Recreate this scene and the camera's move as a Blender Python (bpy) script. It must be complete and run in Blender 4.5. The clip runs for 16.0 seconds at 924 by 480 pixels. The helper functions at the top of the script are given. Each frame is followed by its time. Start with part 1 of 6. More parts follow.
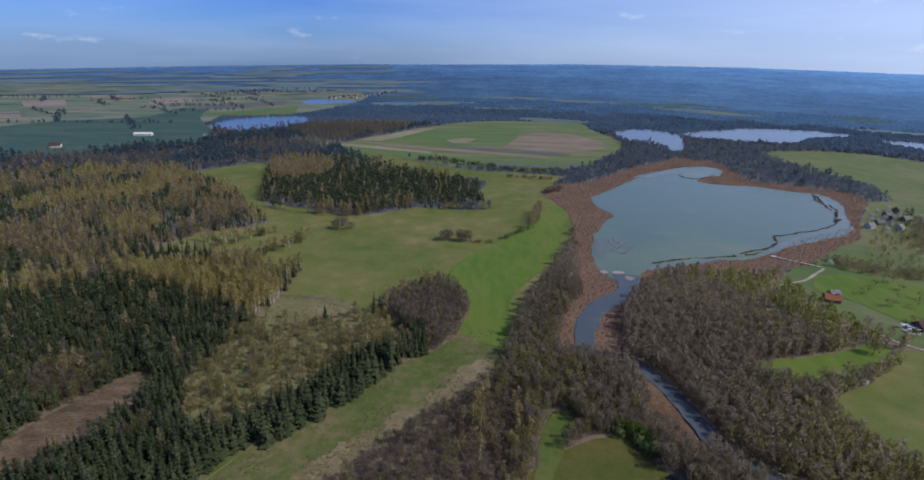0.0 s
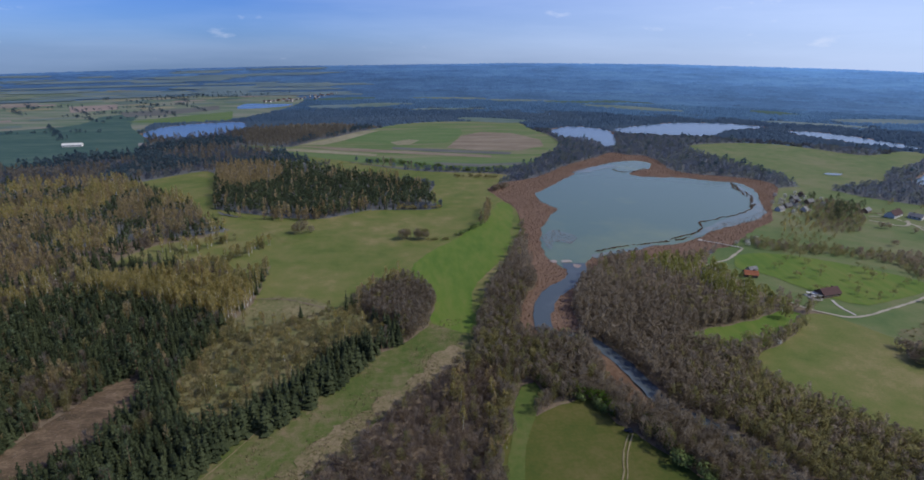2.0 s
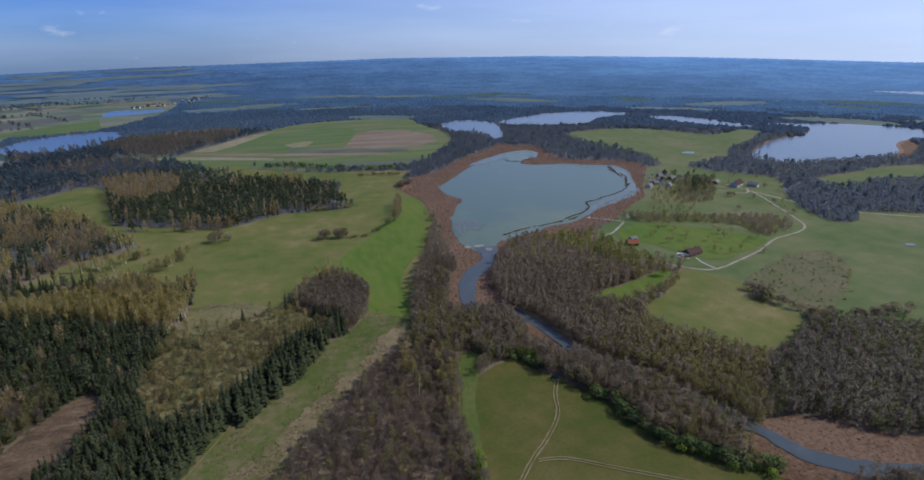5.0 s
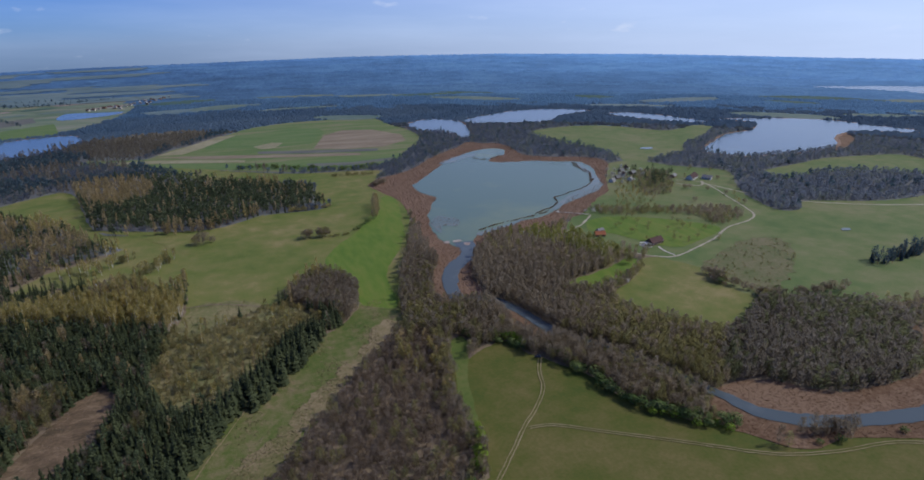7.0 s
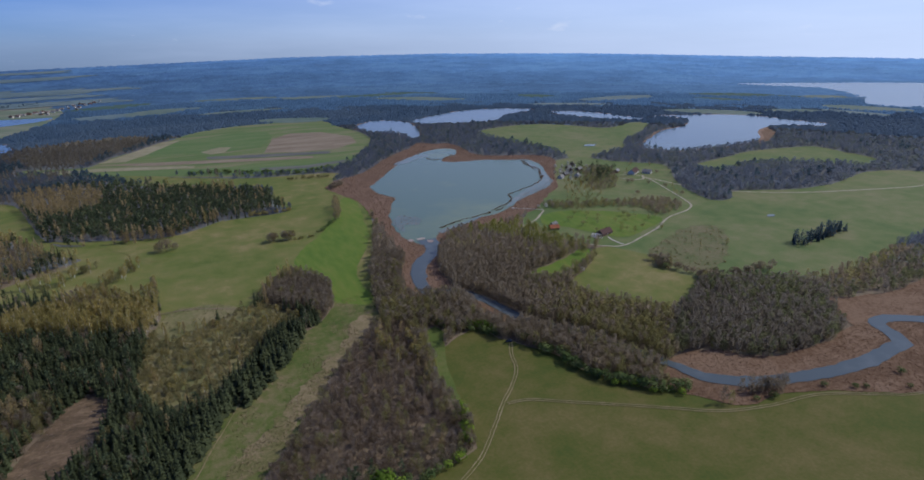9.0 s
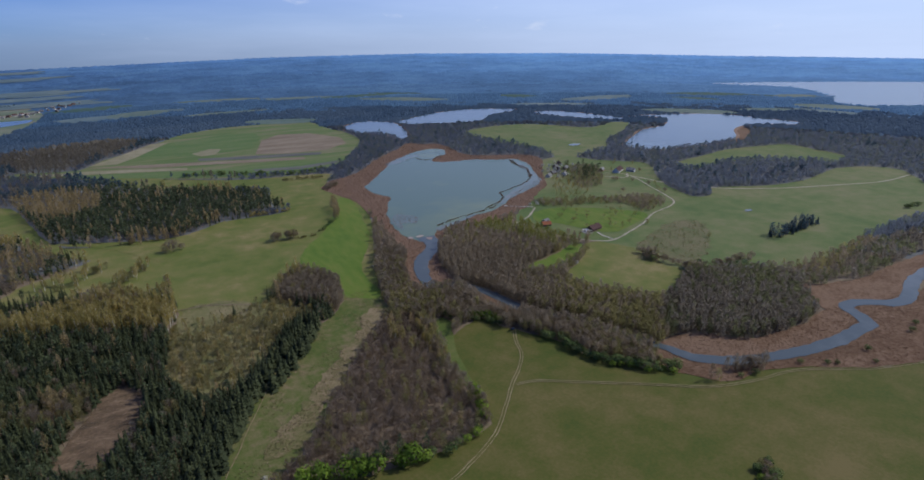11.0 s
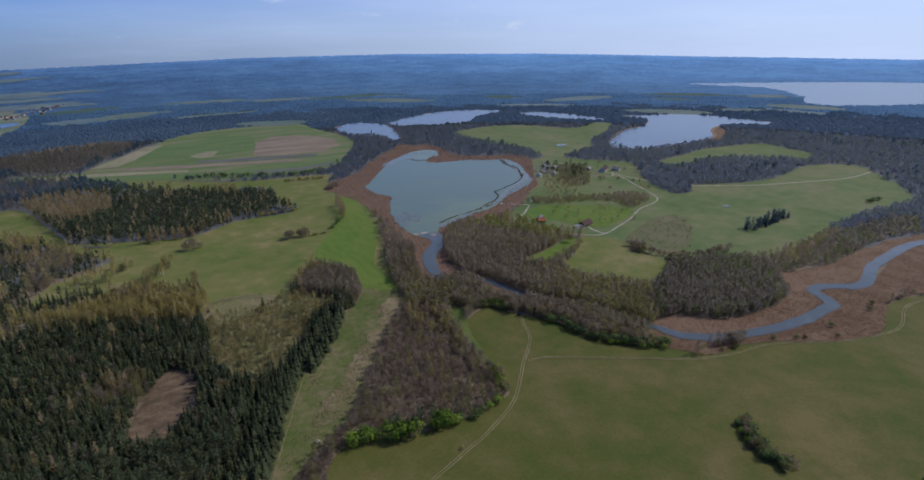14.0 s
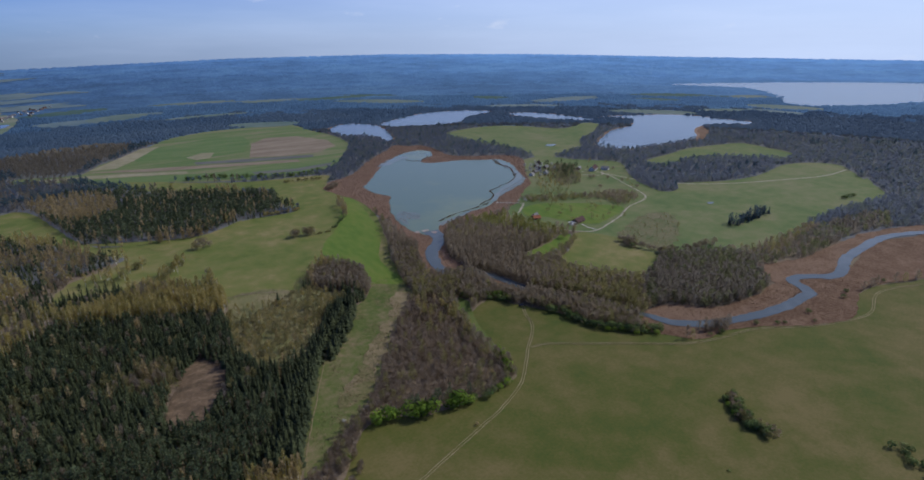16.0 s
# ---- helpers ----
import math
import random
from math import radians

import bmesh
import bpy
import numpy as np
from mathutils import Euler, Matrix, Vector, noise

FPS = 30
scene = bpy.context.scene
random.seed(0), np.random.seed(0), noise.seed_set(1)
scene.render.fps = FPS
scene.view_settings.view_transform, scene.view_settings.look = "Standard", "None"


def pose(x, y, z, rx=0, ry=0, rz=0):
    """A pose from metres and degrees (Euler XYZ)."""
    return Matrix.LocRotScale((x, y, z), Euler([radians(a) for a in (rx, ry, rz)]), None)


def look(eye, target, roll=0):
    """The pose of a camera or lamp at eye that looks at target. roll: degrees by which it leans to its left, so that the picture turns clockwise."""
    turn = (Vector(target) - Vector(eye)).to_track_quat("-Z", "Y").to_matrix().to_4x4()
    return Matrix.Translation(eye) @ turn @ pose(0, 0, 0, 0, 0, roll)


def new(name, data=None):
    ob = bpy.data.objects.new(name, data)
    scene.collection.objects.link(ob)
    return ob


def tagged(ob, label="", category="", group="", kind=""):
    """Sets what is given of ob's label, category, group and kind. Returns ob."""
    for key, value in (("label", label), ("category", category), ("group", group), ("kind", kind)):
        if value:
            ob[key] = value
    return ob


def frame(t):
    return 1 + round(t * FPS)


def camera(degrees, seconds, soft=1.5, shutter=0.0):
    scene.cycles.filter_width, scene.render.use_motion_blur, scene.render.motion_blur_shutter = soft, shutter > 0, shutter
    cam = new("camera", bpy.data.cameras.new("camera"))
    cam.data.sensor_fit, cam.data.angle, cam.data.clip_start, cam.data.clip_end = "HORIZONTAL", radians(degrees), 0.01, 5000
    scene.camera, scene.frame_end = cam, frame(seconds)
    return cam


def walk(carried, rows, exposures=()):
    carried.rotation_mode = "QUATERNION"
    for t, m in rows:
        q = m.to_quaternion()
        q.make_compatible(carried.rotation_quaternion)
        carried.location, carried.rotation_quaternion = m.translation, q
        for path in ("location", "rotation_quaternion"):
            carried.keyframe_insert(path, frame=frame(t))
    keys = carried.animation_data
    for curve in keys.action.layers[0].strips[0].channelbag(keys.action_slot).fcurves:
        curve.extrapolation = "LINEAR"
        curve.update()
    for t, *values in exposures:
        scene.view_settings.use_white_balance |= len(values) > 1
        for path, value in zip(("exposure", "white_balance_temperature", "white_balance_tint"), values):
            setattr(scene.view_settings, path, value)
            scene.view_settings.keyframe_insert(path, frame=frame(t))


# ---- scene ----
from collections import defaultdict

# ---------------------------------------------------------------- camera and its way
cam = camera(79.26, 16.0, soft=1.7)
# seconds, x, y, z, heading (clockwise from +y), pitch, lean
ROWS = [
    (0.0, 0.0, 0.0, 165.0, 0.00, -18.44, 1.29),
    (0.5, -3.9, -7.0, 167.1, 1.27, -18.47, 1.18),
    (1.0, -8.2, -13.8, 168.8, 2.99, -18.43, 1.06),
    (1.5, -12.6, -21.5, 171.3, 4.84, -18.44, 0.80),
    (2.0, -17.6, -28.7, 173.3, 6.51, -18.46, 0.62),
    (2.5, -22.1, -35.1, 175.0, 8.79, -18.49, 0.36),
    (3.0, -27.2, -41.1, 177.0, 11.02, -18.62, 0.12),
    (3.5, -32.0, -47.8, 179.2, 12.09, -18.71, -0.05),
    (4.0, -38.0, -53.7, 181.0, 14.79, -18.82, -0.29),
    (6.5, -69.1, -81.2, 191.1, 20.63, -19.31, -0.67),
    (7.0, -75.1, -86.6, 193.1, 22.25, -19.38, -0.76),
    (7.5, -81.6, -90.8, 194.5, 24.19, -19.40, -0.81),
    (8.0, -88.8, -95.2, 196.4, 25.77, -19.44, -0.82),
    (8.5, -95.4, -99.2, 198.0, 27.11, -19.45, -0.89),
    (9.0, -102.4, -103.1, 200.3, 28.14, -19.54, -0.92),
    (11.5, -139.2, -121.7, 209.5, 30.42, -19.68, -0.91),
    (12.0, -146.4, -126.0, 211.8, 30.56, -19.72, -0.87),
    (12.5, -154.0, -129.8, 213.6, 31.07, -19.73, -0.85),
    (13.0, -160.8, -134.0, 215.4, 31.58, -19.78, -0.93),
    (13.5, -168.0, -138.4, 217.4, 31.99, -19.76, -0.91),
    (14.0, -176.2, -142.1, 219.4, 32.40, -19.77, -0.86),
    (14.5, -183.2, -146.1, 221.1, 32.93, -19.79, -0.84),
    (15.0, -191.3, -149.8, 223.2, 33.24, -19.80, -0.79),
    (15.5, -198.4, -153.9, 225.2, 33.52, -19.84, -0.82),
    (16.0, -206.6, -157.6, 227.1, 33.96, -19.84, -0.82),
]


def stand(x, y, z, heading, pitch, lean):
    h, p = radians(heading), radians(pitch)
    way = Vector((math.sin(h) * math.cos(p), math.cos(h) * math.cos(p), math.sin(p)))
    eye = Vector((x, y, z))
    return look(eye, eye + way * 100, lean)


walk(cam, [(row[0], stand(*row[1:])) for row in ROWS], exposures=[(0.0, 0.07, 6200, 10), (8.0, -0.01, 6200, 10), (16.0, -0.06, 6200, 10)])

# ---------------------------------------------------------------- sky and sun
SUN_HEADING, SUN_HEIGHT = 104.0, 44.0
world = bpy.data.worlds.new("spring_sky")
scene.world = world
world.use_nodes = True
wn, wl = world.node_tree.nodes, world.node_tree.links
wn.clear()
w_out = wn.new("ShaderNodeOutputWorld")
w_bg = wn.new("ShaderNodeBackground")
w_sky = wn.new("ShaderNodeTexSky")
w_sky.sky_type = "NISHITA"
w_sky.sun_disc = False
w_sky.sun_elevation, w_sky.sun_rotation = radians(SUN_HEIGHT), radians(SUN_HEADING)
w_sky.air_density, w_sky.dust_density, w_sky.ozone_density = 1.0, 0.2, 4.0
w_co = wn.new("ShaderNodeTexCoord")
w_map = wn.new("ShaderNodeMapping")
w_map.inputs["Scale"].default_value = (1.3, 1.3, 11.0)
w_map.inputs["Rotation"].default_value = (0, 0, 0.6)
w_noise = wn.new("ShaderNodeTexNoise")
w_noise.inputs["Scale"].default_value = 2.3
w_noise.inputs["Detail"].default_value = 7.0
w_noise.inputs["Roughness"].default_value = 0.55
w_ramp = wn.new("ShaderNodeValToRGB")
w_ramp.color_ramp.elements[0].position, w_ramp.color_ramp.elements[1].position = 0.42, 0.72
w_fac = wn.new("ShaderNodeMath")
w_fac.operation = "MULTIPLY_ADD"
w_fac.inputs[1].default_value = 0.1
w_split = wn.new("ShaderNodeSeparateXYZ")
wl.new(w_co.outputs["Generated"], w_split.inputs["Vector"])
w_side = wn.new("ShaderNodeMath")
w_side.operation = "MULTIPLY_ADD"
w_side.inputs[1].default_value = 0.68
w_side.inputs[2].default_value = 0.17
w_side.use_clamp = True
wl.new(w_split.outputs["X"], w_side.inputs[0])
wl.new(w_side.outputs["Value"], w_fac.inputs[2])
w_mix = wn.new("ShaderNodeMixRGB")
w_mix.inputs["Color2"].default_value = (6.4, 7.5, 10.0, 1)
wl.new(w_co.outputs["Generated"], w_map.inputs["Vector"])
wl.new(w_map.outputs["Vector"], w_noise.inputs["Vector"])
wl.new(w_noise.outputs["Fac"], w_ramp.inputs["Fac"])
wl.new(w_ramp.outputs["Color"], w_fac.inputs[0])
wl.new(w_fac.outputs["Value"], w_mix.inputs["Fac"])
w_tone = wn.new("ShaderNodeMixRGB")
w_tone.blend_type = "MULTIPLY"
w_tone.inputs["Fac"].default_value = 1.0
w_tone.inputs["Color2"].default_value = (0.3, 0.47, 1.0, 1)
wl.new(w_sky.outputs["Color"], w_tone.inputs["Color1"])
wl.new(w_tone.outputs["Color"], w_mix.inputs["Color1"])
# small scattered clouds
w_puff = wn.new("ShaderNodeTexNoise")
w_puff.inputs["Scale"].default_value = 17.0
w_puff.inputs["Detail"].default_value = 4.0
w_flat = wn.new("ShaderNodeMapping")
w_flat.inputs["Scale"].default_value = (1, 1, 2.6)
wl.new(w_co.outputs["Generated"], w_flat.inputs["Vector"])
wl.new(w_flat.outputs["Vector"], w_puff.inputs["Vector"])
w_few = wn.new("ShaderNodeMapRange")
w_few.inputs["From Min"].default_value, w_few.inputs["From Max"].default_value = 0.665, 0.78
w_few.inputs["To Max"].default_value = 0.3
wl.new(w_puff.outputs["Fac"], w_few.inputs["Value"])
w_last = wn.new("ShaderNodeMixRGB")
w_last.inputs["Color2"].default_value = (7.6, 7.9, 9.0, 1)
wl.new(w_few.outputs["Result"], w_last.inputs["Fac"])
wl.new(w_mix.outputs["Color"], w_last.inputs["Color1"])
wl.new(w_last.outputs["Color"], w_bg.inputs["Color"])
w_bg.inputs["Strength"].default_value = 0.104
wl.new(w_bg.outputs["Background"], w_out.inputs["Surface"])

sun_lamp = bpy.data.lights.new("sun", "SUN")
sun_lamp.energy, sun_lamp.angle, sun_lamp.color = 3.15, radians(0.6), (1.0, 0.945, 0.84)
sun = new("sun", sun_lamp)
sh, se = radians(SUN_HEADING), radians(SUN_HEIGHT)
sun_way = Vector((math.sin(sh) * math.cos(se), math.cos(sh) * math.cos(se), math.sin(se)))
sun.matrix_world = look(sun_way * 900 + Vector((0, 300, 0)), (0, 300, 0))

# ---------------------------------------------------------------- materials


def material(name, stops, scales=(0.02, 0.5), weights=(0.5, 0.5), rough=0.9, bump=0.0, tint=0.0, through_light=0.0, spec=0.2, stretch=None, metal=0.0):
    """stops: colours from low to high of a mix of a broad and a fine noise. tint: how much the shade differs from thing to thing."""
    m = bpy.data.materials.new(name)
    m.use_nodes = True
    n, l = m.node_tree.nodes, m.node_tree.links
    b = n["Principled BSDF"]
    co = n.new("ShaderNodeNewGeometry")
    where = co.outputs["Position"]
    if stretch:
        mp = n.new("ShaderNodeMapping")
        mp.inputs["Rotation"].default_value = (0, 0, radians(stretch[0]))
        mp.inputs["Scale"].default_value = (1, stretch[1], 1)
        l.new(where, mp.inputs["Vector"])
        where = mp.outputs["Vector"]
    total = None
    fine = None
    for s, w in zip(scales, weights):
        t = n.new("ShaderNodeTexNoise")
        t.inputs["Scale"].default_value = s
        t.inputs["Detail"].default_value = 4.0
        t.inputs["Roughness"].default_value = 0.6
        l.new(where, t.inputs["Vector"])
        k = n.new("ShaderNodeMath")
        k.operation = "MULTIPLY_ADD"
        k.inputs[1].default_value = w
        k.inputs[2].default_value = 0.0
        l.new(t.outputs["Fac"], k.inputs[0])
        if total:
            l.new(total, k.inputs[2])
        total, fine = k.outputs["Value"], t.outputs["Fac"]
    if tint:
        a = n.new("ShaderNodeAttribute")
        a.attribute_name = "tint"
        o = n.new("ShaderNodeObjectInfo")
        q = n.new("ShaderNodeMath")
        q.operation = "ADD"
        l.new(a.outputs["Fac"], q.inputs[0])
        l.new(o.outputs["Random"], q.inputs[1])
        fr = n.new("ShaderNodeMath")
        fr.operation = "FRACT"
        l.new(q.outputs["Value"], fr.inputs[0])
        k = n.new("ShaderNodeMath")
        k.operation = "MULTIPLY_ADD"
        k.inputs[1].default_value = tint
        l.new(fr.outputs["Value"], k.inputs[0])
        l.new(total, k.inputs[2])
        s2 = n.new("ShaderNodeMath")
        s2.operation = "SUBTRACT"
        s2.inputs[1].default_value = tint / 2
        l.new(k.outputs["Value"], s2.inputs[0])
        total = s2.outputs["Value"]
    ramp = n.new("ShaderNodeValToRGB")
    els = ramp.color_ramp.elements
    for i, c in enumerate(stops):
        p = 0.39 + 0.22 * i / max(1, len(stops) - 1)
        e = els[i] if i < 2 else els.new(p)
        e.position = p
        e.color = (*c, 1)
    l.new(total, ramp.inputs["Fac"])
    l.new(ramp.outputs["Color"], b.inputs["Base Color"])
    b.inputs["Roughness"].default_value = rough
    b.inputs["Specular IOR Level"].default_value = spec
    b.inputs["Metallic"].default_value = metal
    if bump:
        u = n.new("ShaderNodeBump")
        u.inputs["Strength"].default_value = bump
        u.inputs["Distance"].default_value = 0.3
        l.new(fine, u.inputs["Height"])
        l.new(u.outputs["Normal"], b.inputs["Normal"])
    if through_light:
        t = n.new("ShaderNodeBsdfTranslucent")
        l.new(ramp.outputs["Color"], t.inputs["Color"])
        x = n.new("ShaderNodeMixShader")
        x.inputs["Fac"].default_value = through_light
        l.new(b.outputs["BSDF"], x.inputs[1])
        l.new(t.outputs["BSDF"], x.inputs[2])
        l.new(x.outputs["Shader"], n["Material Output"].inputs["Surface"])
    return m


def water_material(name, deep, shallow, scale, rough=0.1):
    m = material(name, [deep, deep, shallow], (scale, scale * 6), (0.8, 0.2), rough=rough, spec=0.32)
    n, l = m.node_tree.nodes, m.node_tree.links
    b = n["Principled BSDF"]
    b.inputs["IOR"].default_value = 1.33
    g = n.new("ShaderNodeNewGeometry")
    t = n.new("ShaderNodeTexNoise")
    t.inputs["Scale"].default_value = 0.6
    t.inputs["Detail"].default_value = 3
    l.new(g.outputs["Position"], t.inputs["Vector"])
    u = n.new("ShaderNodeBump")
    u.inputs["Strength"].default_value = 0.06
    u.inputs["Distance"].default_value = 0.2
    l.new(t.outputs["Fac"], u.inputs["Height"])
    l.new(u.outputs["Normal"], b.inputs["Normal"])
    return m


